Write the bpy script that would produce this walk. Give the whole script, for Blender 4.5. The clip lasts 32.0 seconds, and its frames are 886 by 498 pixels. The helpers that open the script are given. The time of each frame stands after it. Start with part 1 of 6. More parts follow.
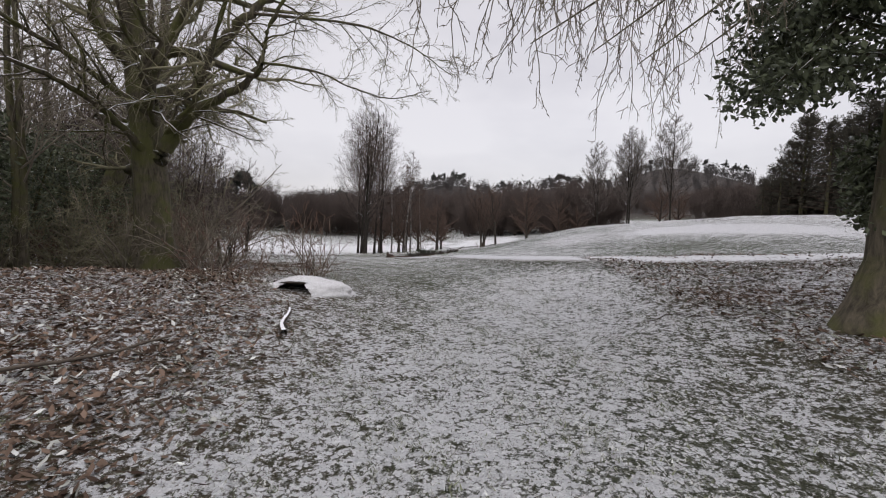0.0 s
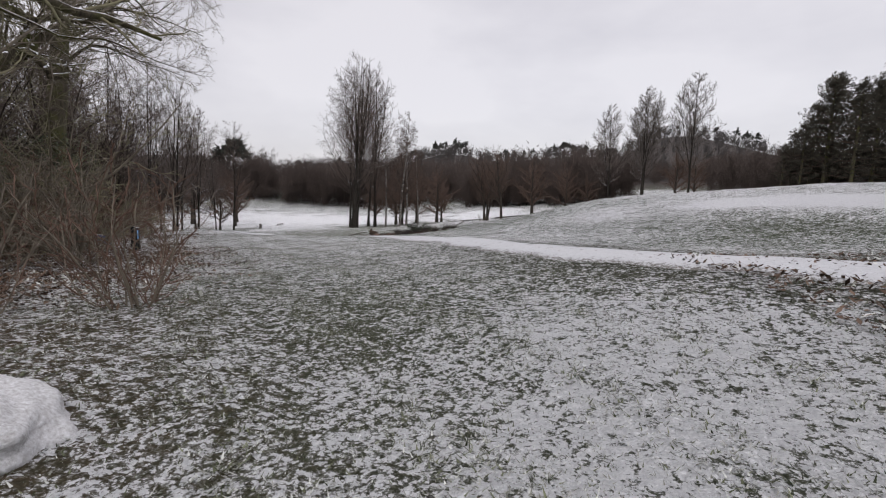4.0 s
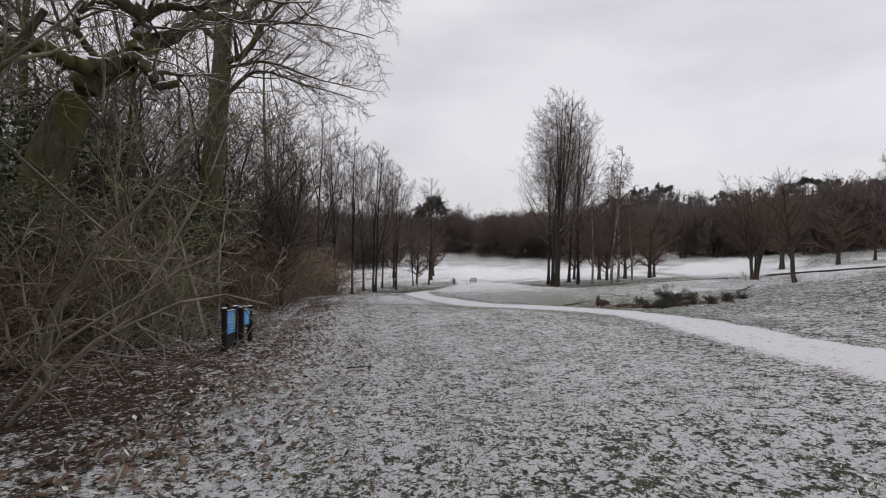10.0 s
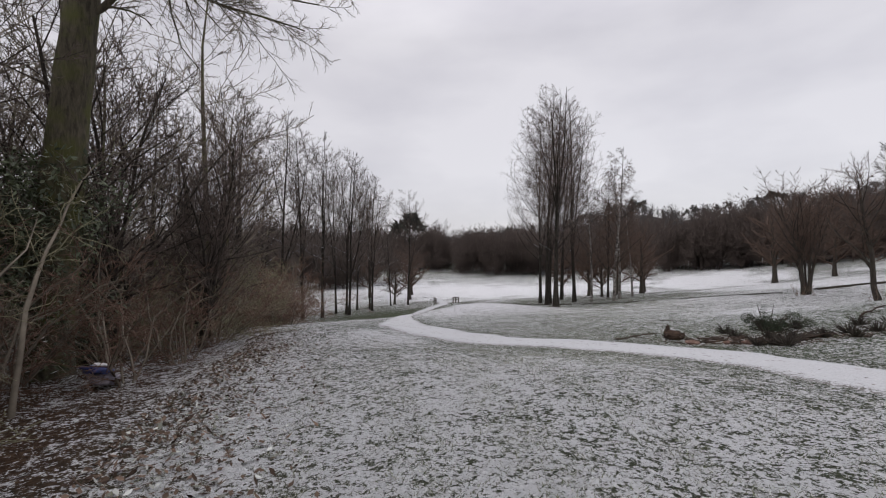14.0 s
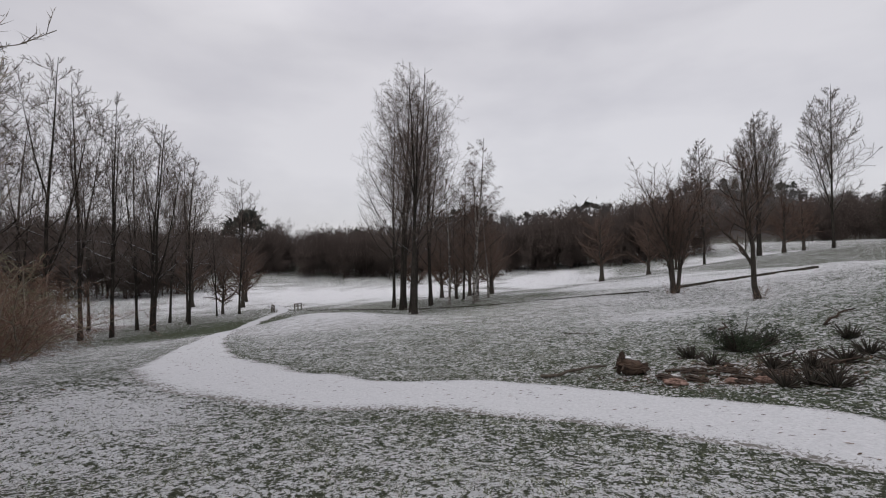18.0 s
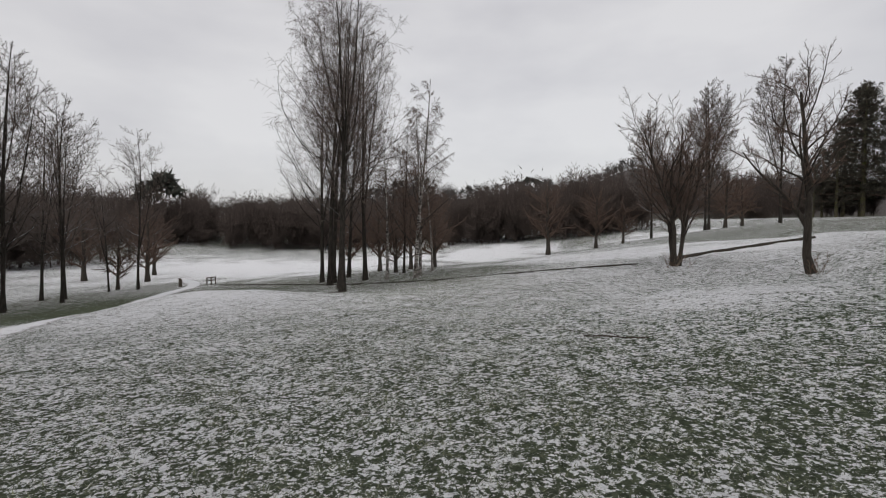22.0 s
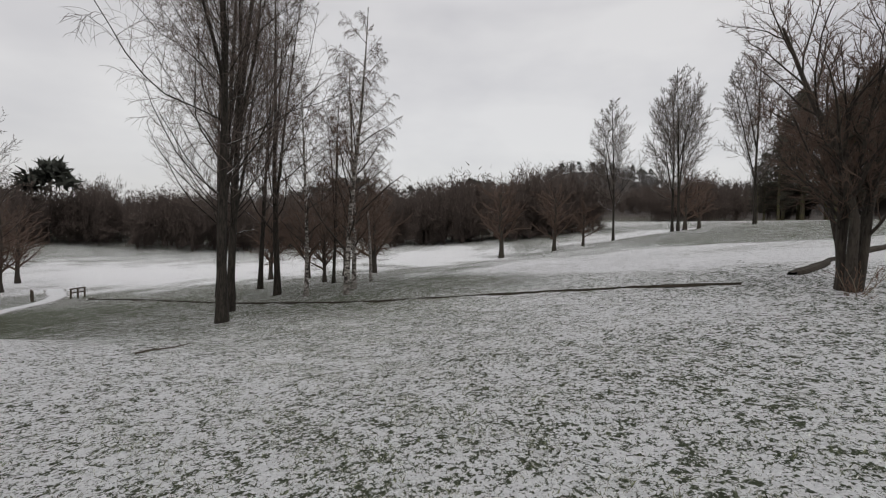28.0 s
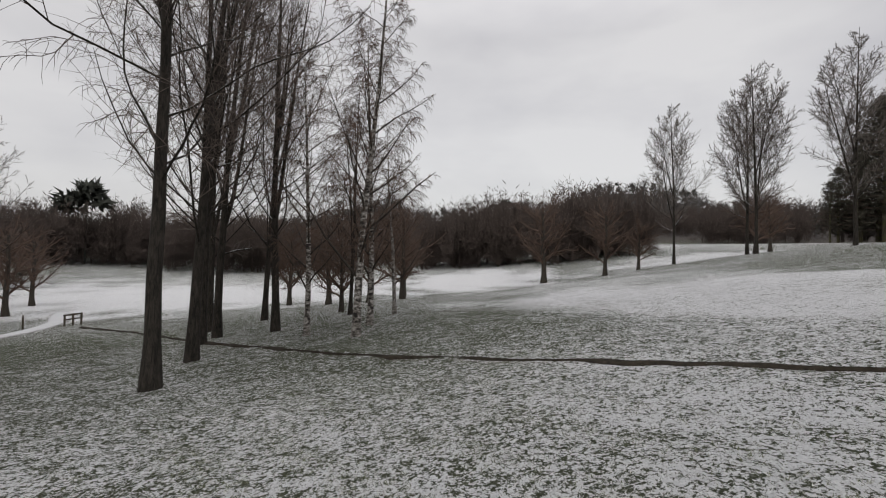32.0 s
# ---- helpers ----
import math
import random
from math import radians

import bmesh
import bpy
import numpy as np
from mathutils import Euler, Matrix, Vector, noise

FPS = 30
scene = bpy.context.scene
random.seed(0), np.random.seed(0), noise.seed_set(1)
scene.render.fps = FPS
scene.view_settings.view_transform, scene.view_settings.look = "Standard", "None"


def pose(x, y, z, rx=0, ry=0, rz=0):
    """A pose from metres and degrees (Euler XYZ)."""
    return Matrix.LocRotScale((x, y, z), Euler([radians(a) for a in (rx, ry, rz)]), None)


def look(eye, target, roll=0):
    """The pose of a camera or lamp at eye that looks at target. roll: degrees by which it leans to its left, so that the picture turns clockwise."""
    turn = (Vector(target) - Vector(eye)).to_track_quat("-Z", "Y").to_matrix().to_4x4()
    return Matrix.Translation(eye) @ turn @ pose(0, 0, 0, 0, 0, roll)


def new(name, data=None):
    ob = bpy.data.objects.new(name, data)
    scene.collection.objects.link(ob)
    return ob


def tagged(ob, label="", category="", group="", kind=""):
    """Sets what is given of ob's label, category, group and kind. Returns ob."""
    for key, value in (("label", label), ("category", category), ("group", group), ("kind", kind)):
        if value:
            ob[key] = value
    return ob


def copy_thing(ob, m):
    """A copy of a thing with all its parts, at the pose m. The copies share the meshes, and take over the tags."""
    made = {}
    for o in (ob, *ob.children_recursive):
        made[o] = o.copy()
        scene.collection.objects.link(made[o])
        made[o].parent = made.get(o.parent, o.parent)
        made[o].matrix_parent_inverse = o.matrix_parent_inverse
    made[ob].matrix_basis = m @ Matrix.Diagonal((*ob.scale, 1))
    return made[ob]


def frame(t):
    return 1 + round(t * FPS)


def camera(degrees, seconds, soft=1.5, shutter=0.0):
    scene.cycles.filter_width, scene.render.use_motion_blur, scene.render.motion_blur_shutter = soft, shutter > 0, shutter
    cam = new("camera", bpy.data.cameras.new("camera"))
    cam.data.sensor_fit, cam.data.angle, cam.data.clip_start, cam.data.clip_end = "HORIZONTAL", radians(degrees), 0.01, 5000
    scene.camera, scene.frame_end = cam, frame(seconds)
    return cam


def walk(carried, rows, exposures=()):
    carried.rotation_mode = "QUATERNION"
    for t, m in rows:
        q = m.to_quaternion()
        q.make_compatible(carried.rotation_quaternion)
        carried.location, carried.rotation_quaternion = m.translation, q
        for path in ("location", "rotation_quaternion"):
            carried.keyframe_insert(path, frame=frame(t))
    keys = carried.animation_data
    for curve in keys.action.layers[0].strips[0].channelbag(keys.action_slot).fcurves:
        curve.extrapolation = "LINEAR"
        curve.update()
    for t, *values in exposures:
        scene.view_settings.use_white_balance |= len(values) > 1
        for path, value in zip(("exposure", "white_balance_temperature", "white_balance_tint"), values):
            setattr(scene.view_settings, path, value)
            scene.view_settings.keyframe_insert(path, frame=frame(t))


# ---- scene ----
cam = camera(86.77, 32.0, 1.1)
PATH = [
    (0.0, pose(0.047, -0.012, 1.583, 86.48, -2.17, 0.08)),
    (0.5, pose(0.045, 0.612, 1.556, 87.31, -1.98, -2.79)),
    (1.0, pose(0.140, 1.324, 1.546, 88.82, -2.15, -4.64)),
    (1.5, pose(0.181, 2.000, 1.528, 89.16, -2.05, -3.74)),
    (2.0, pose(0.254, 2.714, 1.513, 88.87, -2.05, -3.17)),
    (2.5, pose(0.313, 3.411, 1.519, 88.75, -1.96, -1.15)),
    (4.5, pose(0.426, 6.210, 1.586, 81.20, -2.28, 0.59)),
    (5.0, pose(0.376, 6.833, 1.662, 80.88, -2.73, 1.15)),
    (5.5, pose(0.277, 7.388, 1.702, 81.49, -2.53, 3.15)),
    (6.0, pose(0.205, 8.032, 1.677, 83.10, -2.86, 4.53)),
    (6.5, pose(0.025, 8.679, 1.634, 84.74, -2.95, 5.81)),
    (7.0, pose(-0.167, 9.329, 1.586, 85.98, -2.73, 7.66)),
    (7.5, pose(-0.462, 9.974, 1.525, 87.43, -2.31, 11.63)),
    (8.0, pose(-0.699, 10.616, 1.481, 88.51, -1.87, 14.38)),
    (8.5, pose(-1.004, 11.234, 1.465, 88.63, -1.06, 18.14)),
    (9.0, pose(-1.318, 11.861, 1.446, 89.27, -0.70, 19.16)),
    (9.5, pose(-1.706, 12.404, 1.427, 88.98, -0.52, 21.89)),
    (10.0, pose(-2.042, 13.013, 1.398, 88.64, -0.50, 23.23)),
    (10.5, pose(-2.417, 13.607, 1.361, 89.61, 0.10, 24.67)),
    (11.0, pose(-2.733, 14.242, 1.324, 89.65, 0.19, 24.17)),
    (11.5, pose(-3.072, 14.840, 1.278, 89.34, -0.09, 22.95)),
    (12.0, pose(-3.389, 15.451, 1.236, 89.87, 0.06, 21.67)),
    (12.5, pose(-3.750, 16.032, 1.207, 90.18, -0.04, 22.86)),
    (13.0, pose(-4.061, 16.653, 1.184, 90.15, 0.32, 21.39)),
    (13.5, pose(-4.389, 17.246, 1.151, 90.75, 0.38, 20.57)),
    (15.5, pose(-5.342, 19.489, 1.078, 90.67, 0.20, 17.11)),
    (16.0, pose(-5.517, 20.192, 1.057, 90.99, 0.40, 14.33)),
    (16.5, pose(-5.731, 20.897, 1.016, 91.06, 0.34, 12.87)),
    (17.0, pose(-5.851, 21.641, 0.973, 90.98, 0.50, 8.48)),
    (17.5, pose(-5.989, 22.384, 0.921, 90.65, 0.40, 4.12)),
    (18.0, pose(-6.076, 23.125, 0.880, 90.99, 0.43, 1.92)),
    (18.5, pose(-6.155, 23.889, 0.834, 91.35, 0.32, 1.31)),
    (19.0, pose(-6.134, 24.600, 0.799, 91.01, 0.19, 0.84)),
    (19.5, pose(-6.114, 25.307, 0.750, 91.33, 0.25, -0.39)),
    (20.0, pose(-6.053, 26.048, 0.696, 91.30, 0.40, -1.87)),
    (20.5, pose(-6.008, 26.806, 0.639, 90.71, 0.53, -3.27)),
    (21.0, pose(-6.002, 27.549, 0.595, 89.61, 0.25, -4.50)),
    (21.5, pose(-5.999, 28.302, 0.515, 88.05, -0.26, -5.27)),
    (22.0, pose(-5.979, 29.162, 0.326, 87.81, -0.43, -5.26)),
    (22.5, pose(-5.983, 30.113, 0.240, 87.63, -0.36, -5.09)),
    (23.0, pose(-6.038, 30.965, 0.230, 87.16, -0.30, -5.66)),
    (23.5, pose(-6.003, 31.743, 0.163, 87.79, -0.13, -6.68)),
    (24.0, pose(-5.964, 32.582, 0.133, 88.86, -0.54, -8.28)),
    (24.5, pose(-5.855, 33.357, 0.161, 88.59, -0.59, -9.90)),
    (25.0, pose(-5.811, 34.106, 0.133, 89.03, -1.11, -9.90)),
    (25.5, pose(-5.716, 34.841, 0.081, 88.00, -1.55, -10.46)),
    (27.5, pose(-5.327, 37.572, 0.092, 87.60, -0.77, -12.22)),
    (28.0, pose(-5.246, 38.342, 0.086, 88.08, -0.84, -12.49)),
    (28.5, pose(-5.168, 39.116, 0.091, 88.64, -1.00, -14.53)),
    (29.0, pose(-5.073, 39.897, 0.080, 89.38, -1.46, -12.96)),
    (29.5, pose(-4.952, 40.664, 0.077, 89.81, -1.54, -11.55)),
    (30.0, pose(-4.825, 41.401, 0.090, 89.62, -1.27, -9.34)),
    (30.5, pose(-4.701, 42.118, 0.066, 89.65, -1.15, -9.13)),
    (31.0, pose(-4.593, 42.876, -0.004, 90.32, -1.26, -9.36)),
    (31.5, pose(-4.489, 43.662, -0.034, 91.04, -1.21, -9.10)),
    (32.0, pose(-4.382, 44.441, -0.025, 90.79, -1.08, -8.53)),
]
walk(cam, PATH, [(0.0, 0.08, 6500, 10), (1.0, 0.03, 6450, 10), (2.5, -0.02, 6400, 10), (4.5, 0.1, 6500, 10), (9.0, 0.05, 6500, 9), (16.5, -0.06, 6450, 10), (18.0, -0.13, 6470, 9), (20.0, -0.16, 6520, 6), (21.0, -0.08, 6560, 6), (24.0, -0.05, 6650, 5), (32.0, -0.06, 6680, 5.5)])

# ---- world and light: overcast winter sky ----
world = bpy.data.worlds.new("overcast_sky")
scene.world = world
world.use_nodes = True
wn, wl = world.node_tree.nodes, world.node_tree.links
wn.clear()
w_out = wn.new("ShaderNodeOutputWorld")
w_bg = wn.new("ShaderNodeBackground")
w_bg2 = wn.new("ShaderNodeBackground")
w_add = wn.new("ShaderNodeAddShader")
w_sky = wn.new("ShaderNodeTexSky")
w_sky.sky_type = "NISHITA"
w_sky.sun_disc = False
w_sky.sun_elevation, w_sky.sun_rotation = radians(22), radians(200)
w_bg.inputs[1].default_value = 0.012
w_co = wn.new("ShaderNodeTexCoord")
w_map = wn.new("ShaderNodeMapping")
w_map.inputs["Scale"].default_value = (1.0, 1.0, 2.6)
w_noise = wn.new("ShaderNodeTexNoise")
w_noise.inputs["Scale"].default_value = 1.7
w_noise.inputs["Detail"].default_value = 5
w_noise.inputs["Roughness"].default_value = 0.5
w_ramp = wn.new("ShaderNodeValToRGB")
w_ramp.color_ramp.elements[0].position, w_ramp.color_ramp.elements[0].color = 0.36, (0.562, 0.54, 0.585, 1)
w_ramp.color_ramp.elements[1].position, w_ramp.color_ramp.elements[1].color = 0.64, (0.752, 0.725, 0.757, 1)
w_sep = wn.new("ShaderNodeSeparateXYZ")
w_high = wn.new("ShaderNodeMapRange")  # an overcast sky is brightest overhead
for w_i, w_v in enumerate((0.42, 0.98, 0.95, 2.5)):
    w_high.inputs[w_i + 1].default_value = w_v
wl.new(w_co.outputs["Generated"], w_sep.inputs[0])
wl.new(w_sep.outputs[2], w_high.inputs[0])
wl.new(w_high.outputs[0], w_bg2.inputs[1])
wl.new(w_co.outputs["Generated"], w_map.inputs[0])
wl.new(w_map.outputs[0], w_noise.inputs["Vector"])
wl.new(w_noise.outputs["Fac"], w_ramp.inputs[0])
wl.new(w_sky.outputs[0], w_bg.inputs[0])
wl.new(w_ramp.outputs[0], w_bg2.inputs[0])
wl.new(w_bg.outputs[0], w_add.inputs[0])
wl.new(w_bg2.outputs[0], w_add.inputs[1])
wl.new(w_add.outputs[0], w_out.inputs[0])
sun = new("sun", bpy.data.lights.new("sun", "SUN"))
sun.data.energy, sun.data.angle, sun.data.color = 0.7, radians(30), (1.0, 0.97, 0.93)
sun.matrix_world = look((0, 0, 40), (12, 30, -5))


# ---- materials ----
def material(name, rough=0.85, spec=0.2):
    m = bpy.data.materials.new(name)
    m.use_nodes = True
    b = m.node_tree.nodes["Principled BSDF"]
    b.inputs["Roughness"].default_value = rough
    b.inputs["Specular IOR Level"].default_value = spec
    return m, m.node_tree.nodes, m.node_tree.links, b


def noise_node(nodes, links, co, scale, detail=4.0, rough=0.6, distort=0.0):
    n = nodes.new("ShaderNodeTexNoise")
    n.inputs["Scale"].default_value = scale
    n.inputs["Detail"].default_value = detail
    n.inputs["Roughness"].default_value = rough
    n.inputs["Distortion"].default_value = distort
    links.new(co, n.inputs["Vector"])
    return n.outputs["Fac"]


def ramp_node(nodes, links, fac, stops):
    r = nodes.new("ShaderNodeValToRGB")
    e = r.color_ramp.elements
    while len(e) < len(stops):
        e.new(0.5)
    for i, (p, c) in enumerate(stops):
        e[i].position, e[i].color = p, (*c, 1) if len(c) == 3 else c
    links.new(fac, r.inputs[0])
    return r.outputs[0]


def mix_node(nodes, links, fac, a, b):
    m = nodes.new("ShaderNodeMix")
    m.data_type = "RGBA"
    for sock, v in ((m.inputs[0], fac), (m.inputs[6], a), (m.inputs[7], b)):
        if isinstance(v, (int, float)):
            sock.default_value = v
        elif isinstance(v, tuple):
            sock.default_value = (*v, 1)
        else:
            links.new(v, sock)
    return m.outputs[2]


def math_node(nodes, links, op, a, b=0.0, c=0.0):
    m = nodes.new("ShaderNodeMath")
    m.operation = op
    for i, v in enumerate((a, b, c)):
        if isinstance(v, (int, float)):
            m.inputs[i].default_value = v
        else:
            links.new(v, m.inputs[i])
    return m.outputs[0]


def bump_node(nodes, links, height, strength, dist, bsdf):
    b = nodes.new("ShaderNodeBump")
    b.inputs["Strength"].default_value = strength
    b.inputs["Distance"].default_value = dist
    links.new(height, b.inputs["Height"])
    links.new(b.outputs[0], bsdf.inputs["Normal"])


def plain_mat(name, lo, hi, scale=6.0, rough=0.85, spec=0.2, bump=0.3, dist=0.01, stretch=None, metal=0.0):
    """A mottled surface between two colours, with fine relief."""
    m, n, l, b = material(name, rough, spec)
    b.inputs["Metallic"].default_value = metal
    co = n.new("ShaderNodeTexCoord").outputs["Object"]
    if stretch:
        mp = n.new("ShaderNodeMapping")
        mp.inputs["Scale"].default_value = stretch
        l.new(co, mp.inputs[0])
        co = mp.outputs[0]
    f = noise_node(n, l, co, scale, 6, 0.65)
    l.new(ramp_node(n, l, f, [(0.3, lo), (0.7, hi)]), b.inputs["Base Color"])
    if bump:
        bump_node(n, l, f, bump, dist, b)
    return m


def bark_mat(name, lo, hi, snow=0.62, moss=None, scale=14.0):
    """Furrowed bark with a dusting of snow lying on what faces up."""
    m, n, l, b = material(name, 0.9, 0.15)
    co = n.new("ShaderNodeTexCoord").outputs["Object"]
    mp = n.new("ShaderNodeMapping")
    mp.inputs["Scale"].default_value = (1, 1, 0.22)
    l.new(co, mp.inputs[0])
    f = noise_node(n, l, mp.outputs[0], scale, 5, 0.7, 0.6)
    big = noise_node(n, l, co, 1.6, 3, 0.6)
    col = ramp_node(n, l, f, [(0.32, lo), (0.68, hi)])
    if moss:
        col = mix_node(n, l, ramp_node(n, l, big, [(0.45, (0, 0, 0)), (0.62, (0.8, 0.8, 0.8))]), col, moss)
    geo = n.new("ShaderNodeNewGeometry")
    sep = n.new("ShaderNodeSeparateXYZ")
    l.new(geo.outputs["Normal"], sep.inputs[0])
    up = math_node(n, l, "ADD", sep.outputs[2], math_node(n, l, "MULTIPLY", f, 0.35))
    lie = ramp_node(n, l, up, [(snow + 0.17, (0, 0, 0)), (snow + 0.3, (1, 1, 1))])
    l.new(mix_node(n, l, lie, col, (0.74, 0.75, 0.78)), b.inputs["Base Color"])
    bump_node(n, l, f, 0.7, 0.03, b)
    return m


def ground_mat():
    m, n, l, b = material("snowy_grass", 0.95, 0.08)
    co = n.new("ShaderNodeTexCoord").outputs["Object"]

    def attr(name):
        a = n.new("ShaderNodeAttribute")
        a.attribute_name = name
        return a.outputs["Fac"]
    snow, litter, green, mud, far = attr("snow"), attr("litter"), attr("green"), attr("mud"), attr("far")
    warp = n.new("ShaderNodeTexNoise")
    warp.inputs["Scale"].default_value, warp.inputs["Detail"].default_value = 13.0, 3
    l.new(co, warp.inputs["Vector"])
    bent = n.new("ShaderNodeVectorMath")
    bent.operation = "MULTIPLY_ADD"
    bent.inputs[1].default_value = (0.14, 0.14, 0.14)
    l.new(warp.outputs["Color"], bent.inputs[0])
    l.new(co, bent.inputs[2])
    flake = n.new("ShaderNodeTexVoronoi")
    flake.inputs["Scale"].default_value = 24.0
    l.new(bent.outputs[0], flake.inputs["Vector"])
    cell = n.new("ShaderNodeSeparateColor")
    l.new(flake.outputs["Color"], cell.inputs[0])
    chip = cell.outputs[0]
    clod = noise_node(n, l, co, 3.6, 5, 0.65, 1.2)
    clump = noise_node(n, l, co, 13.0, 5, 0.66, 0.7)
    fine = noise_node(n, l, co, 40.0, 4, 0.7, 0.8)
    grain = noise_node(n, l, co, 72.0, 2, 0.6, 0.5)
    patch = noise_node(n, l, co, 0.55, 4, 0.6, 0.4)
    tuft = noise_node(n, l, co, 1.5, 4, 0.6, 0.8)
    wide = noise_node(n, l, co, 0.09, 3, 0.6)
    v = math_node(n, l, "ADD", math_node(n, l, "MULTIPLY_ADD", clump, 1.35, -0.3), math_node(n, l, "MULTIPLY_ADD", fine, 1.3, -0.475))
    # Flake rims show darker grass, painting in the shadow between frosted clumps.
    v = math_node(n, l, "ADD", v, math_node(n, l, "MULTIPLY_ADD", flake.outputs["Distance"], -0.6, 0.24))
    v = math_node(n, l, "ADD", v, math_node(n, l, "MULTIPLY_ADD", chip, 0.42, -0.21))
    v = math_node(n, l, "ADD", v, math_node(n, l, "MULTIPLY", math_node(n, l, "MULTIPLY_ADD", litter, 0.45, 0.95), math_node(n, l, "MULTIPLY_ADD", clod, 1.1, -0.55)))
    v = math_node(n, l, "ADD", v, math_node(n, l, "ADD", math_node(n, l, "MULTIPLY", patch, 0.28), math_node(n, l, "MULTIPLY_ADD", tuft, 0.35, -0.175)))
    v = math_node(n, l, "ADD", v, math_node(n, l, "MULTIPLY", wide, 0.2))
    v = math_node(n, l, "ADD", v, math_node(n, l, "MULTIPLY_ADD", grain, 0.4, -0.2))
    v = math_node(n, l, "ADD", v, math_node(n, l, "MULTIPLY", snow, 0.62))
    v = math_node(n, l, "MULTIPLY_ADD", math_node(n, l, "ADD", v, -0.99), attr("rough"), 0.99)
    cover = ramp_node(n, l, v, [(0.74, (0, 0, 0)), (0.88, (0.14, 0.14, 0.14)), (0.99, (0.44, 0.44, 0.44)), (1.2, (1, 1, 1))])
    grass = ramp_node(n, l, fine, [(0.3, (0.022, 0.025, 0.016)), (0.52, (0.075, 0.08, 0.054)), (0.72, (0.19, 0.19, 0.145))])
    gcol = mix_node(n, l, green, grass, ramp_node(n, l, chip, [(0.1, (0.035, 0.048, 0.028)), (0.9, (0.12, 0.145, 0.09))]))
    leaf = ramp_node(n, l, clump, [(0.3, (0.03, 0.018, 0.011)), (0.5, (0.10, 0.055, 0.032)), (0.68, (0.21, 0.125, 0.075))])
    base = mix_node(n, l, litter, gcol, leaf)
    base = mix_node(n, l, mud, base, (0.03, 0.024, 0.018))
    # Distant woodland floor: grey-brown, with haze put into the lighter tone.
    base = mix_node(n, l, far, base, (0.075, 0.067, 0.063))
    white = ramp_node(n, l, fine, [(0.3, (0.55, 0.56, 0.575)), (0.7, (0.85, 0.853, 0.86))])
    l.new(mix_node(n, l, cover, base, white), b.inputs["Base Color"])
    hgt = math_node(n, l, "ADD", clump, math_node(n, l, "MULTIPLY", fine, 0.4))
    bump_node(n, l, math_node(n, l, "ADD", hgt, math_node(n, l, "MULTIPLY", chip, 0.35)), 1.0, 0.13, b)
    return m


def path_mat():
    m, n, l, b = material("trodden_snow", 0.8, 0.15)
    co = n.new("ShaderNodeTexCoord").outputs["Object"]
    fine = noise_node(n, l, co, 24.0, 5, 0.7, 0.5)
    clump = noise_node(n, l, co, 6.0, 5, 0.7, 1.0)
    speck = noise_node(n, l, co, 11.0, 4, 0.75, 2.0)
    col = ramp_node(n, l, fine, [(0.3, (0.365, 0.37, 0.383)), (0.7, (0.50, 0.505, 0.515))])
    edge = n.new("ShaderNodeAttribute")
    edge.attribute_name = "edge"
    v = math_node(n, l, "ADD", math_node(n, l, "MULTIPLY", edge.outputs["Fac"], 0.28), speck)
    dark = ramp_node(n, l, v, [(0.635, (0, 0, 0)), (0.70, (0.85, 0.85, 0.85))])
    l.new(mix_node(n, l, dark, col, (0.07, 0.06, 0.045)), b.inputs["Base Color"])
    bump_node(n, l, math_node(n, l, "ADD", clump, math_node(n, l, "MULTIPLY", fine, 0.35)), 0.6, 0.04, b)
    return m


def leaf_mat(name, lo, hi, rough=0.45, spec=0.4, snow=0.0, soft=False):
    """Small leaves that differ from one to the next."""
    m, n, l, b = material(name, rough, spec)
    geo = n.new("ShaderNodeNewGeometry")
    col = ramp_node(n, l, geo.outputs["Random Per Island"], [(0.0, lo), (0.75, hi), (1.0, tuple(min(1, c * 1.5) for c in hi))])
    if snow:
        sep = n.new("ShaderNodeSeparateXYZ")
        l.new(geo.outputs["True Normal"], sep.inputs[0])
        lie = math_node(n, l, "GREATER_THAN", sep.outputs[2], snow)
        lie = math_node(n, l, "MULTIPLY", lie, math_node(n, l, "GREATER_THAN", geo.outputs["Random Per Island"], 0.55))
        col = mix_node(n, l, lie, col, (0.72, 0.73, 0.76))
    l.new(col, b.inputs["Base Color"])
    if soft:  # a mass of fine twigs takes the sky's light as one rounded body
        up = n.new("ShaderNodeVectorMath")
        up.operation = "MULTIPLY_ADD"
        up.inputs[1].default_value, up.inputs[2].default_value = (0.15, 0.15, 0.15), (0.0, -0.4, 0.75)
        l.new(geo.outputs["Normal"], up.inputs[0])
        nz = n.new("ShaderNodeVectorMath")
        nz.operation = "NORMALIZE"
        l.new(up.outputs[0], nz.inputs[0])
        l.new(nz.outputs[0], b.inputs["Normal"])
    return m


def birch_mat():
    """White peeling bark broken by dark bands and scars."""
    m, n, l, b = material("birch_bark", 0.75, 0.2)
    co = n.new("ShaderNodeTexCoord").outputs["Object"]
    mp = n.new("ShaderNodeMapping")
    mp.inputs["Scale"].default_value = (1, 1, 1.8)
    l.new(co, mp.inputs[0])
    f = noise_node(n, l, mp.outputs[0], 4.5, 6, 0.7, 0.8)
    col = ramp_node(n, l, f, [(0.42, (0.025, 0.022, 0.02)), (0.5, (0.14, 0.125, 0.11)), (0.6, (0.42, 0.40, 0.38))])
    l.new(col, b.inputs["Base Color"])
    bump_node(n, l, f, 0.5, 0.02, b)
    return m


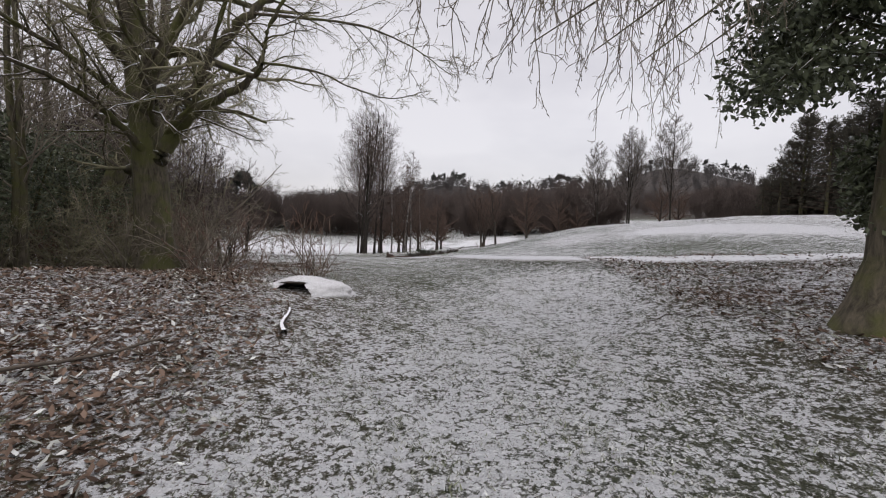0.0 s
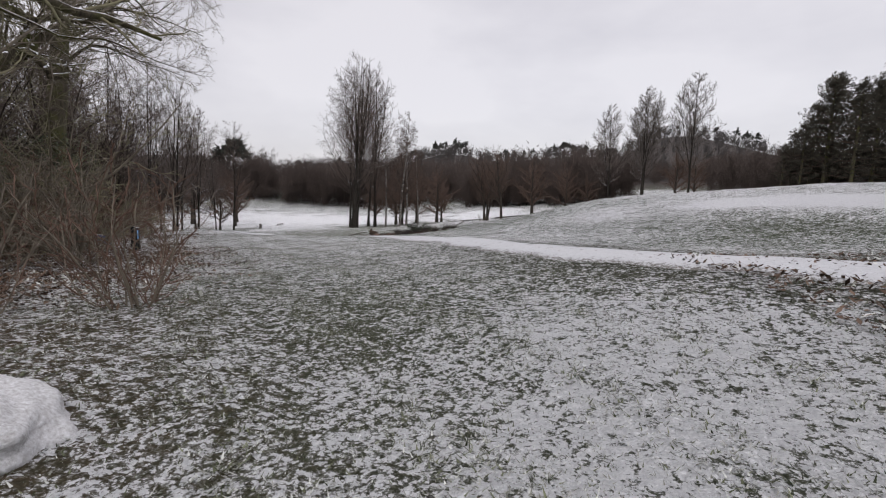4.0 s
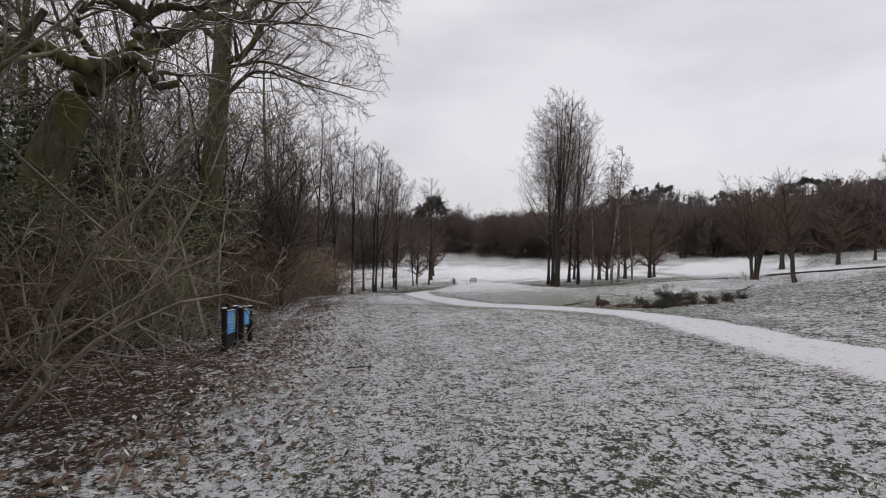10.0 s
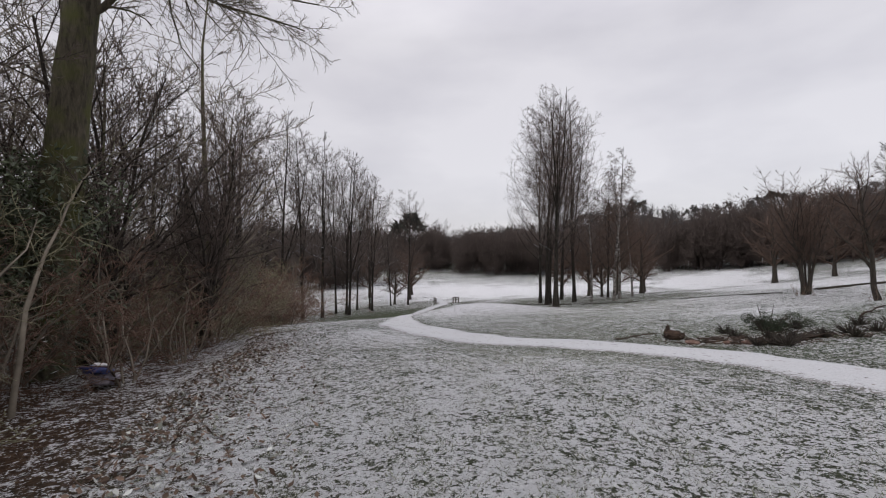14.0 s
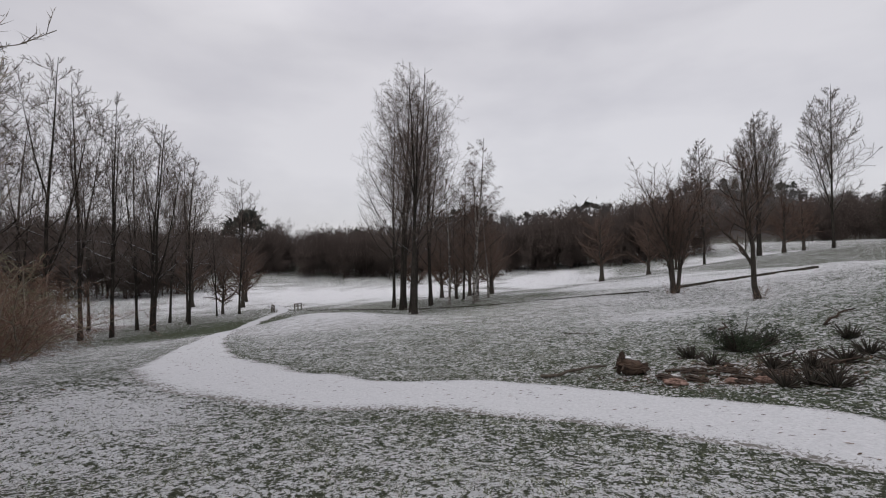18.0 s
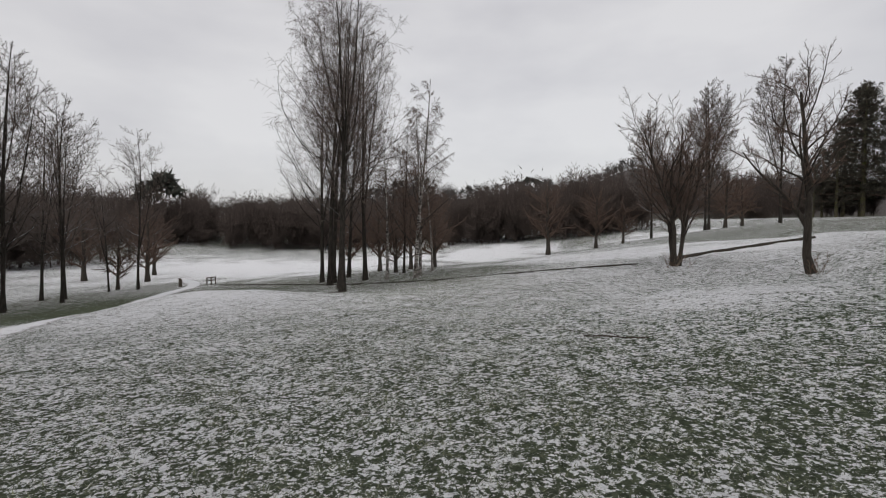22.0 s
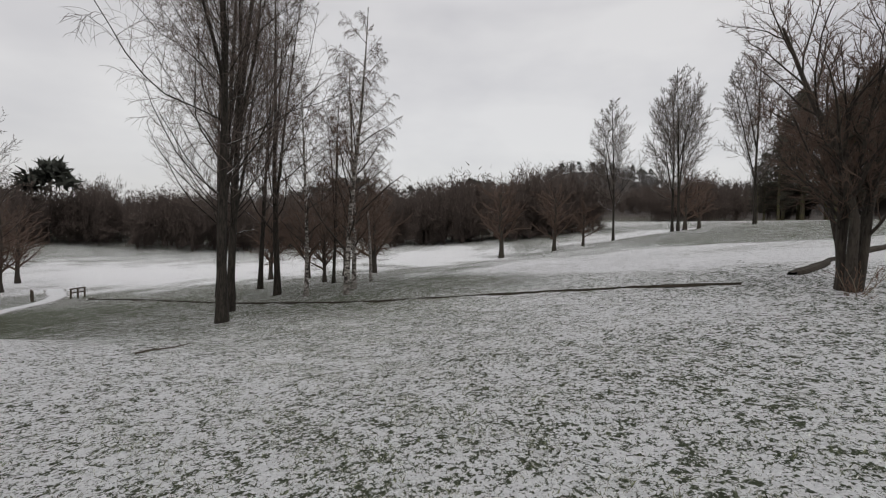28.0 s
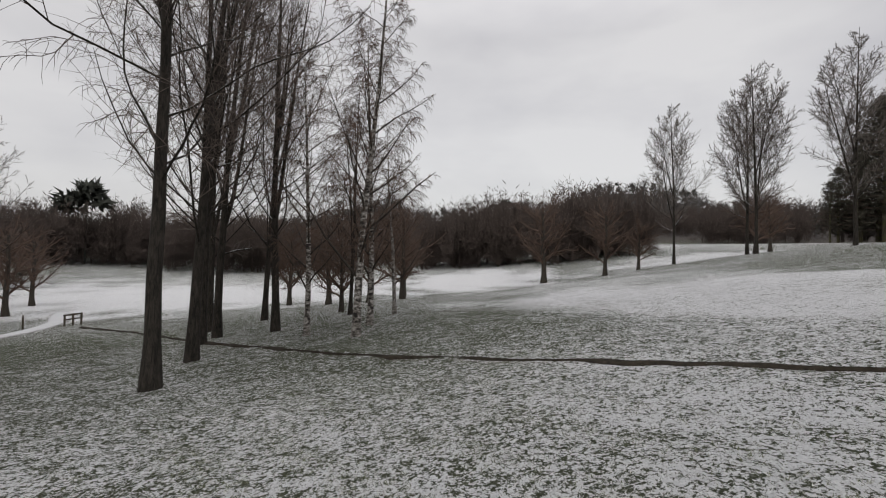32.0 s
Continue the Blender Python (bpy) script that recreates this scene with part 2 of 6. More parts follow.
GROUND = ground_mat()
BARK_BIRCH = birch_mat()
PATHSNOW = path_mat()
BARK_POPLAR = bark_mat("poplar_bark", (0.010, 0.009, 0.008), (0.05, 0.043, 0.036), 0.75)
TWIG_POPLAR = plain_mat("poplar_twig", (0.065, 0.05, 0.043), (0.14, 0.112, 0.098), 2.0, 0.9, 0.1, 0)
TWIG_PALE = plain_mat("frosted_twig", (0.075, 0.063, 0.056), (0.165, 0.145, 0.132), 1.2, 0.9, 0.1, 0)
BARK_OAK = bark_mat("oak_bark", (0.034, 0.03, 0.022), (0.125, 0.108, 0.078), 0.62, (0.085, 0.09, 0.03))
TWIG_OAK = plain_mat("oak_twig", (0.105, 0.09, 0.07), (0.26, 0.225, 0.18), 2.0, 0.9, 0.1, 0)
TWIG_RED = plain_mat("red_brown_twig", (0.09, 0.056, 0.042), (0.2, 0.13, 0.1), 1.5, 0.9, 0.1, 0)
TWIG_GREEN = plain_mat("mossy_twig", (0.12, 0.112, 0.068), (0.27, 0.25, 0.165), 1.5, 0.9, 0.1, 0)
EVERGREEN = leaf_mat("evergreen_leaf", (0.032, 0.04, 0.022), (0.085, 0.1, 0.056), 0.5, 0.35, 0.94)
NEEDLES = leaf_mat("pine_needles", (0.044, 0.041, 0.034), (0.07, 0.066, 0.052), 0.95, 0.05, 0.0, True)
DEADLEAF = leaf_mat("fallen_leaf", (0.03, 0.02, 0.015), (0.125, 0.088, 0.066), 0.9, 0.05)
BLADE = leaf_mat("grass_blade", (0.02, 0.025, 0.013), (0.14, 0.15, 0.095), 0.85, 0.1)
RIMED = leaf_mat("rimed_blade", (0.16, 0.165, 0.13), (0.42, 0.425, 0.4), 0.9, 0.05)
# Base colours lifted to paint in distance haze, greyest on the hill.
FARWOOD = leaf_mat("hazed_far_twigs", (0.072, 0.058, 0.051), (0.082, 0.066, 0.059), 0.95, 0.05, 0.0, True)
HILLWOOD = leaf_mat("hazed_hill_twigs", (0.066, 0.062, 0.06), (0.08, 0.075, 0.073), 0.95, 0.05, 0.0, True)
FARPINE = leaf_mat("hazed_far_needles", (0.035, 0.038, 0.033), (0.055, 0.058, 0.05), 0.95, 0.05, 0.0, True)
SOIL = plain_mat("wet_soil", (0.012, 0.010, 0.008), (0.045, 0.036, 0.026), 9.0, 0.9, 0.2, 0.8, 0.04)


# ---- the lie of the land ----
BASE = (0.77, 1.023, 0.853)
MOUNDS = [  # centre x, y, spread, height of each rise or hollow
    (0, -3, 6, -0.63), (-20, 10, 18, 0.62), (10, 10, 14, 0.05), (0, 8, 6, 0.22), (-3, 6, 4, 0.01),
    (3, 13, 7, -0.51), (14, 30, 8, 0.56), (24, 30, 14, 0.48), (8, 40, 5, 0.47), (9, 47, 5, -0.09),
    (-12, 22, 10, -0.52), (0, 34, 9, -0.81), (-4, 50, 10, -0.19), (-8, 60, 10, -0.41), (-12, 38, 7, 0.26),
    (-25, 50, 16, -0.58), (-35, 75, 20, -0.03), (-20, 100, 26, -0.91), (5, 75, 18, -0.02), (20, 100, 26, -2.49),
    (35, 70, 22, -0.93), (45, 45, 24, 1.31), (70, 150, 60, -0.25), (-30, 160, 45, -9.03), (-60, 70, 40, -6.28),
    (-5.3, 6.0, 1.7, 0.28), (-9.5, 4.0, 3.0, 0.3), (7.5, 5.0, 2.2, 0.12),
]
KNOLLS = [  # the tee mound, the brow before the path and the smaller swells
    (5, 41, 3, -0.56), (8.5, 39, 2.5, -0.32), (11, 36, 3, -0.26), (14, 33, 4, -0.51), (19, 31, 5, -0.17), (9, 31, 3, 0.54), (12, 27, 3.5, 0.23),
    (18, 25, 5, 0.24), (25, 27, 6, 0.23), (14, 19, 4, 0.37), (30, 45, 8, -0.15), (20, 60, 9, 0.2), (36, 84, 13, 1.66), (19, 109, 9, -0.68), (-1, 101, 7, -0.25)]
SWELLS = [(-5.5, 24.6, 2, 0.27), (-10, 25.5, 2, 0.31), (-12.5, 30, 1.8, 0.45), (8.5, 9, 3, 0.4), (4, 10.5, 2, 0.24), (2.5, 14, 2, 0.23), (0.8, 18, 2, 0.17), (0, 7, 2.5, -0.22), (-2.4, 7.0, 1.5, 0.13), (-1.5, 26.5, 2, -0.06), (0, 1, 2.5, -0.09),
          (-11.5, 42.5, 2.5, -0.08), (-12, 47.5, 3, 0.58), (-15, 50, 2.5, 0.45), (-9, 50, 4, -0.17),
          (11, 45, 4, -0.3), (14, 41, 4, -0.12), (20, 47, 5, -0.19), (26, 55, 7, -0.64), (9, 41, 2.5, 0.3), (17, 51.5, 1.6, 0.2)]
RIDGE = [(-180, 10), (-50, 8), (-33, 8), (-20, 6.5), (-14, 11), (-7, 14), (-4, 21), (0, 28), (2.5, 27), (5, 21), (9, 23), (14, 27), (19.5, 26), (22, 37), (24.5, 43), (27, 42), (31, 34), (35, 25), (45, 19), (70, 12), (180, 10)]  # bearing, height of the wooded hills


def curve_at(stops, v):
    """Straight interpolation through (place, value) stops."""
    return np.interp(v, [a for a, _ in stops], [b for _, b in stops])


def land(x, y):
    x, y = np.asarray(x, float), np.asarray(y, float)
    cx, cy = 150 * np.tanh(x / 150), 60 + 160 * np.tanh((y - 60) / 160)
    z = BASE[0] + BASE[1] * cx / 50 + BASE[2] * cy / 50
    for a, b, r, k in MOUNDS + KNOLLS + SWELLS:
        z = z + k * np.exp(-((x - a) ** 2 + (y - b) ** 2) / (2 * r * r))
    out = np.clip((np.hypot(x, y) - 190) / 240, 0, 1)
    return z + curve_at(RIDGE, np.degrees(np.arctan2(x, y))) * out * out * (3 - 2 * out)


def height(x, y):
    return float(land(x, y))


WOOD_EDGE = [(-30, -6.5), (4, -5.4), (10, -5.2), (13.5, -5.3), (16, -6.5), (17.8, -7.4), (19.5, -8.3), (21.8, -10.2), (25.2, -12.3), (30, -16), (34, -19), (45, -27), (60, -40), (90, -46)]
WAY = [  # the snowed-over path: x, y, half width
    (40, 3, 0.9), (26, 4.6, 0.85), (17, 6.8, 0.8), (10.95, 8.3, 0.75), (6.97, 9.3, 0.75), (4.4, 10.4, 0.76), (2.8, 12.75, 0.78), (1.92, 15.03, 0.8), (1.16, 17.32, 0.82), (0.44, 19.31, 0.82), (-0.17, 21.24, 0.83), (-0.8, 23.25, 0.84), (-1.58, 25.37, 0.85),
    (-2.75, 27.6, 0.95), (-5.2, 29.7, 1.0), (-7.8, 30.4, 1.15), (-10.2, 31.2, 1.5), (-12.2, 33.6, 1.2), (-13.8, 36.8, 0.8),
    (-15.6, 40.8, 0.65), (-17.9, 46.2, 0.62), (-21.0, 54.5, 0.65), (-24.4, 64.5, 0.7), (-26.8, 74.0, 0.75), (-28.6, 82.5, 0.8), (-31.5, 90.0, 0.9), (-37, 100, 1.0)]


def way_points(step):
    """Points along the path with a smooth line through its stops."""
    w = np.array(WAY)
    d = np.concatenate([[0], np.cumsum(np.hypot(*np.diff(w[:, :2], axis=0).T))])
    t = np.arange(0, d[-1], step)
    out = np.stack([np.interp(t, d, w[:, i]) for i in range(3)], -1)
    k = np.exp(-np.linspace(-2, 2, 2 * int(1.6 / step) + 1) ** 2)
    k /= k.sum()
    pad = len(k) // 2
    for i in range(3):
        out[:, i] = np.convolve(np.concatenate([np.full(pad, out[0, i]), out[:, i], np.full(pad, out[-1, i])]), k, "valid")
    return out


def smooth(a, b, v):
    v = np.clip((v - a) / (b - a), 0, 1)
    return v * v * (3 - 2 * v)


def ripple(x, y):
    return (0.018 * np.sin(x * 2.1 + 1.3 * np.sin(y * 1.3)) + 0.016 * np.sin(y * 2.7 + 1.7 * np.sin(x * 1.1)) + 0.012 * np.sin(x * 5.3 + y * 3.1))


def spread(lo, hi, step, ratio, low_end, high_end):
    mid = np.arange(lo, hi + step, step)
    up, s = [mid[-1]], step
    while up[-1] < high_end:
        s *= ratio
        up.append(up[-1] + s)
    dn, s = [mid[0]], step
    while dn[-1] > low_end:
        s *= ratio
        dn.append(dn[-1] - s)
    return np.concatenate([dn[:0:-1], mid, up[1:]])


def grid_mesh(name, xs, ys):
    X, Y = np.meshgrid(xs, ys)
    x, y = X.ravel(), Y.ravel()
    near = np.exp(-(np.maximum(0, np.abs(x + 5) - 30) / 15) ** 2 - (np.maximum(0, y - 70) / 20) ** 2)
    way = way_points(0.5)
    gap = np.full(len(x), 99.0)
    sel = np.where((np.abs(x) < 50) & (y > -5) & (y < 105))[0]
    for i0 in range(0, len(sel), 20000):
        q = sel[i0:i0 + 20000]
        dd = np.hypot(x[q, None] - way[None, :, 0], y[q, None] - way[None, :, 1]) - way[None, :, 2]
        gap[q] = dd.min(1)
    z = land(x, y) + ripple(x, y) * near * smooth(0.0, 1.5, gap)
    nx = len(xs)
    i = (np.arange(len(ys) - 1)[:, None] * nx + np.arange(nx - 1)[None, :]).ravel()
    me = bpy.data.meshes.new(name)
    me.from_pydata(np.stack([x, y, z], -1).tolist(), [], np.stack([i, i + 1, i + nx + 1, i + nx], -1).tolist())
    me.polygons.foreach_set("use_smooth", np.ones(len(me.polygons), bool))
    edge = curve_at(WOOD_EDGE, y)
    wood = smooth(1.6, -0.8, x - edge) * (y < 75)
    bank = np.exp(-(((x + 4.2) / 3.0) ** 2 + ((y - 5.0) / 5.0) ** 2))
    right = np.maximum(0.75 * np.exp(-(((x - 6.5) / 3.2) ** 2 + ((y - 4.5) / 3.6) ** 2)), np.exp(-(((x - 4.6) / 1.3) ** 2 + ((y - 6.6) / 0.8) ** 2)))
    litter = np.clip(np.maximum.reduce([wood, 1.2 * bank, right, 0.5 * smooth(3.2, 0.4, x - edge) * (y < 30)]), 0, 1)
    def patch_at(cx, cy, rx, ry, lean=0.0):
        u, w = x - cx - lean * (y - cy), y - cy
        return smooth(1.25, 0.75, np.hypot(u / rx, w / ry) + 0.12 * np.sin(x * 0.31 + y * 0.17))
    def soft_at(cx, cy, rx, ry, lean=0.0):
        u, w = x - cx - lean * (y - cy), y - cy
        r = np.hypot(u / rx, w / ry) + 0.2 * np.sin(x * 0.7 + 1.7 * np.sin(y * 0.23)) + 0.16 * np.sin(y * 0.51 + 2.1 * np.sin(x * 0.37))
        return smooth(1.5, 0.45, r)
    fair = np.maximum.reduce([0.27 * soft_at(-30, 138, 34, 38), 0.3 * soft_at(11, 70, 9, 22, 0.22), 0.24 * soft_at(11, 134, 13, 32), 0.24 * soft_at(80, 150, 32, 36), 0.25 * patch_at(-58, 92, 18, 30)])
    track = np.exp(-(((x - curve_at([(0, 0.0), (3, 0.1), (5, 0.6), (8.4, 2.0), (10, 2.6)], y)) / 1.5) ** 4)) * smooth(11, 9.5, y)
    top = np.exp(-(((x - 24) / 12) ** 2 + ((y - 30) / 9) ** 2)) * 0.8
    plots = 0.4 * np.exp(-(((x + 13) / 2.8) ** 2 + ((y - 47) / 3.2) ** 2)) + 0.4 * np.exp(-(((x - 0.6) / 2.2) ** 2 + ((y - 38) / 1.5) ** 2)) + 0.5 * np.exp(-(((x + 10.3) / 1.2) ** 2 + ((y - 29.2) / 1.6) ** 2)) + 0.25 * np.exp(-(((x + 6) / 2.5) ** 2 + ((y - 24) / 3) ** 2))
    rim = np.exp(-((x - edge - 1.3) / 1.1) ** 2) * smooth(7, 10, y) * smooth(34, 26, y)
    snow = 0.2 + 0.04 * smooth(11, 14, y) * smooth(28, 25, y) + 0.06 * smooth(10, 7, y) - 0.015 * smooth(20, 26, y) + 0.03 * smooth(25, 29, y) * smooth(40, 34, y) * smooth(-2, -4, x) + 0.15 * np.exp(-((y - 17.5) / 4.2) ** 2) + 0.02 * np.exp(-((y - 12) / 3) ** 2) + 0.16 * rim + 0.07 * smooth(37, 41, y) * smooth(48, 43, y) - 0.09 * smooth(51, 57, y) * smooth(80, 70, y) + 0.09 * smooth(43, 46, y) * smooth(56, 52, y) + fair + 0.28 * track + 0.4 * top + 0.12 * smooth(7, 12, x) * smooth(20, 26, y) * smooth(60, 45, y) + plots - 0.02 * bank + 0.12 * np.exp(-(((x + 1.2) / 2.4) ** 2 + ((y - 30.0) / 0.9) ** 2)) - 0.1 * right - 0.07 * smooth(60, 68, y) - 0.14 * wood - 0.42 * wood * smooth(13, 15.5, y) * smooth(24, 21, y) * smooth(-18, -13, x) - 0.12 * smooth(1.2, 0.1, gap) * (y < 45)
    bare = 1.2 * np.exp(-(((x + 24.5) / 7) ** 2 + ((y - 58) / 11) ** 2)) + smooth(9, 2, np.abs(y - 58 - 0.1 * x)) * smooth(-14, -4, x) * smooth(14, 6, x) * 0.25
    face = np.exp(-(((x - 6.8 + 0.3 * (y - 15)) / 3.4) ** 2 + ((y - 15) / 4.2) ** 2)) * smooth(0.6, 1.6, gap)
    verge = smooth(1.6, 0.2, gap) * smooth(20, 15, y) * smooth(-3, 1, x)
    snow = snow - 0.5 * bare - 0.11 * face - 0.12 * verge + 0.05 * smooth(39, 42, y) * smooth(49, 45, y) + 0.07 * smooth(32, 36, y) * smooth(52, 47, y) * smooth(2, -2, x) + 0.05 * smooth(40, 43, y) * smooth(50, 47, y) * smooth(-3, -6, x) + 0.07 * smooth(16, 18, y) * smooth(27, 24, y) - 0.03 * smooth(7, 9, y) * smooth(13, 11, y) * smooth(2, 0, x) + 0.04 * smooth(33, 35, y) * smooth(42, 39, y) * smooth(-7, -5, x)
    green = np.clip(0.6 * np.exp(-(((x - 6) / 9) ** 2 + ((y - 26) / 6) ** 2)) + 0.6 * np.exp(-(((x - 1) / 7) ** 2 + ((y - 37) / 4) ** 2)) + 0.4 * bare + 0.5 * face + 0.2, 0, 1) * (1 - litter)
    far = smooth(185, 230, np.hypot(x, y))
    def streak(cx, cy, ax, ay, wide):
        """A soft band through a point along a heading, given by its unit vector."""
        u, w = (x - cx) * ax + (y - cy) * ay, (x - cx) * ay - (y - cy) * ax
        return u, np.exp(-(w / wide) ** 2)
    u, tee = streak(11.1, 20.3, 0.55, -0.835, 0.85)
    tee = np.minimum(1.0, 1.5 * tee) * smooth(-4.0, -1.5, u) * smooth(7.0, 4.0, u)
    hump = np.exp(-(((x - 6.6) / 1.6) ** 2 + ((y - 24.5) / 4.5) ** 2)) + 0.8 * np.exp(-(((x - 11) / 4) ** 2 + ((y - 29.5) / 2.2) ** 2))
    lawn = np.exp(-(((x + 1.6) / 3.0) ** 2 + ((y - 10.8) / 2.6) ** 2))
    worn = np.exp(-(((x - 1.7) / 1.1) ** 2 + ((y - 8.4) / 2.2) ** 2))
    white_field = 0.6 * soft_at(8, 59, 9, 13) * smooth(-0.9, 0.9, x - 4.7 + 0.27 * (y - 50)) * smooth(46.2, 47.4, y) + soft_at(-30, 120, 30, 24) + soft_at(12, 118, 11, 16) + soft_at(42, 104, 12, 13)
    snow = snow + 0.9 * tee + 0.25 * hump - 0.1 * lawn + 0.16 * worn - 0.32 * np.exp(-(((x - 8.0 + 0.5 * (y - 18)) / 2.4) ** 2 + ((y - 18) / 4.5) ** 2)) * smooth(0.6, 1.6, gap) - 0.1 * smooth(26, 28.5, y) * smooth(38, 34, y) * smooth(-8, -6, x) + 0.62 * np.minimum(white_field, 1.0) + 0.075 + 0.05 * smooth(16, 20, y) * smooth(60, 54, y)
    green = np.clip(green + (0.55 * lawn + 0.35 * smooth(26, 28.5, y) * smooth(44, 38, y)) * (1 - litter), 0, 1)
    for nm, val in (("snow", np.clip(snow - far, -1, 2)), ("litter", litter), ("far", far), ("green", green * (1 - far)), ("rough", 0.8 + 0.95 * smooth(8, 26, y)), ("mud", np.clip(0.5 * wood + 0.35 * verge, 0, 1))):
        me.attributes.new(nm, "FLOAT", "POINT").data.foreach_set("value", val.astype(np.float32))
    me.materials.append(GROUND)
    return me


ground = new("ground", grid_mesh("ground", spread(-34, 16, 0.4, 1.09, -2500, 2500), spread(-8, 66, 0.4, 1.075, -1500, 3000)))
tagged(ground, "rolling grass of a golf course under thin patchy snow", "ground", kind="structure")


def strip_mesh(name, line, cols, lift, mat, ragged=0.12, dip=0.0, seed=3):
    """A band laid on the land along a line of x, y, half width, with ragged borders."""
    rng = np.random.default_rng(seed)
    line = np.asarray(line)
    tan = np.gradient(line[:, :2], axis=0)
    tan /= np.linalg.norm(tan, axis=1)[:, None]
    side = np.stack([tan[:, 1], -tan[:, 0]], -1)
    n = len(line)

    def wobble():
        v = rng.normal(0, 1, n)
        k = np.exp(-np.linspace(-2, 2, 5) ** 2)
        return np.convolve(v, k / k.sum(), "same") * ragged
    lo, hi = -line[:, 2] + wobble(), line[:, 2] + wobble()
    u = np.linspace(0, 1, cols)
    off = lo[:, None] + (hi - lo)[:, None] * u
    P = line[:, None, :2] + side[:, None, :] * off[:, :, None]
    rim = np.minimum(u, 1 - u) * 2
    x, y = P[..., 0].ravel(), P[..., 1].ravel()
    far = np.clip((y - 40) / 50, 0, 1) * 0.07
    z = land(x, y) + (np.tile(np.minimum(1, rim * 3.0), n) * (lift + far)) - np.tile(rim, n) * dip - 0.02 * (np.tile(rim, n) == 0)
    i = (np.arange(n - 1)[:, None] * cols + np.arange(cols - 1)[None, :]).ravel()
    me = bpy.data.meshes.new(name)
    me.from_pydata(np.stack([x, y, z], -1).tolist(), [], np.stack([i, i + 1, i + cols + 1, i + cols], -1).tolist())
    me.polygons.foreach_set("use_smooth", np.ones(len(me.polygons), bool))
    me.attributes.new("edge", "FLOAT", "POINT").data.foreach_set("value", np.tile(np.clip(1 - rim * 2.5, 0, 1), n).astype(np.float32))
    me.materials.append(mat)
    return me


path = new("path", strip_mesh("path", way_points(0.3), 13, 0.035, PATHSNOW))
tagged(path, "golf cart path covered with smooth trodden snow", "path", kind="structure")


# ---- tools for things ----
def thing(name, at, label, category, group="", turn=0.0, scale=1.0, kind=""):
    e = new(name)
    e.matrix_world = Matrix.LocRotScale(at, Euler((0, 0, turn)), (scale,) * 3)
    return tagged(e, label, category, group, kind)


def mesh_of(name, verts, faces, mat, flat=False):
    me = bpy.data.meshes.new(name)
    me.from_pydata(verts, [], faces)
    if not flat:
        me.polygons.foreach_set("use_smooth", np.ones(len(me.polygons), bool))
    me.materials.append(mat)
    return me


def part(name, bm, mat, parent, label="", flat=False):
    """One mesh object under a thing or a part, from a bmesh or from (verts, faces)."""
    if isinstance(bm, tuple):
        me = mesh_of(name, bm[0], bm[1], mat, flat)
    else:
        me = bpy.data.meshes.new(name)
        bm.to_mesh(me)
        bm.free()
        me.materials.append(mat)
    ob = new(name, me)
    ob.parent = parent
    return tagged(ob, label)


def box(sx, sy, sz, at=(0, 0, 0), bevel=0.006, m=None):
    bm = bmesh.new()
    bmesh.ops.create_cube(bm, size=1.0)
    bmesh.ops.scale(bm, vec=(sx, sy, sz), verts=bm.verts)
    if bevel:
        bmesh.ops.bevel(bm, geom=bm.edges[:], offset=bevel, segments=2, affect="EDGES")
    bmesh.ops.translate(bm, vec=at, verts=bm.verts)
    if m:
        bmesh.ops.transform(bm, matrix=m, verts=bm.verts)
    return bm


class Tubes:
    """Collects tapered tubes into one list of verts and faces."""

    def __init__(self):
        self.v, self.f = [], []

    def add(self, pts, rad, sides, pointed=False):
        base = len(self.v)
        n = len(pts)
        for i in range(n):
            a = pts[max(0, i - 1)]
            b = pts[min(n - 1, i + 1)]
            dx, dy, dz = b[0] - a[0], b[1] - a[1], b[2] - a[2]
            q = math.sqrt(dx * dx + dy * dy + dz * dz) or 1.0
            dx, dy, dz = dx / q, dy / q, dz / q
            if abs(dz) < 0.9:
                ux, uy, uz = dy, -dx, 0.0
            else:
                ux, uy, uz = 0.0, dz, -dy
            q = math.sqrt(ux * ux + uy * uy + uz * uz) or 1.0
            ux, uy, uz = ux / q, uy / q, uz / q
            wx, wy, wz = dy * uz - dz * uy, dz * ux - dx * uz, dx * uy - dy * ux
            r = rad[i]
            p = pts[i]
            if pointed and i == n - 1:
                self.v.append(tuple(p))
                break
            for k in range(sides):
                t = 6.28318 * k / sides
                c, s = math.cos(t) * r, math.sin(t) * r
                self.v.append((p[0] + ux * c + wx * s, p[1] + uy * c + wy * s, p[2] + uz * c + wz * s))
        for i in range(n - 1):
            if pointed and i == n - 2:
                a = base + i * sides
                self.f.extend((a + k, a + (k + 1) % sides, a + sides) for k in range(sides))
                break
            for k in range(sides):
                a, b = base + i * sides + k, base + i * sides + (k + 1) % sides
                self.f.append((a, b, b + sides, a + sides))

    def done(self):
        return self.v, self.f


def turned(d, angle, spin, rng):
    """The direction d bent by angle towards spin round it."""
    x, y, z = d
    if abs(z) < 0.95:
        u = (y, -x, 0.0)
    else:
        u = (0.0, z, -y)
    q = math.sqrt(u[0] ** 2 + u[1] ** 2 + u[2] ** 2)
    u = (u[0] / q, u[1] / q, u[2] / q)
    w = (y * u[2] - z * u[1], z * u[0] - x * u[2], x * u[1] - y * u[0])
    ca, sa, cs, ss = math.cos(angle), math.sin(angle), math.cos(spin), math.sin(spin)
    return tuple(d[i] * ca + (u[i] * cs + w[i] * ss) * sa for i in range(3))


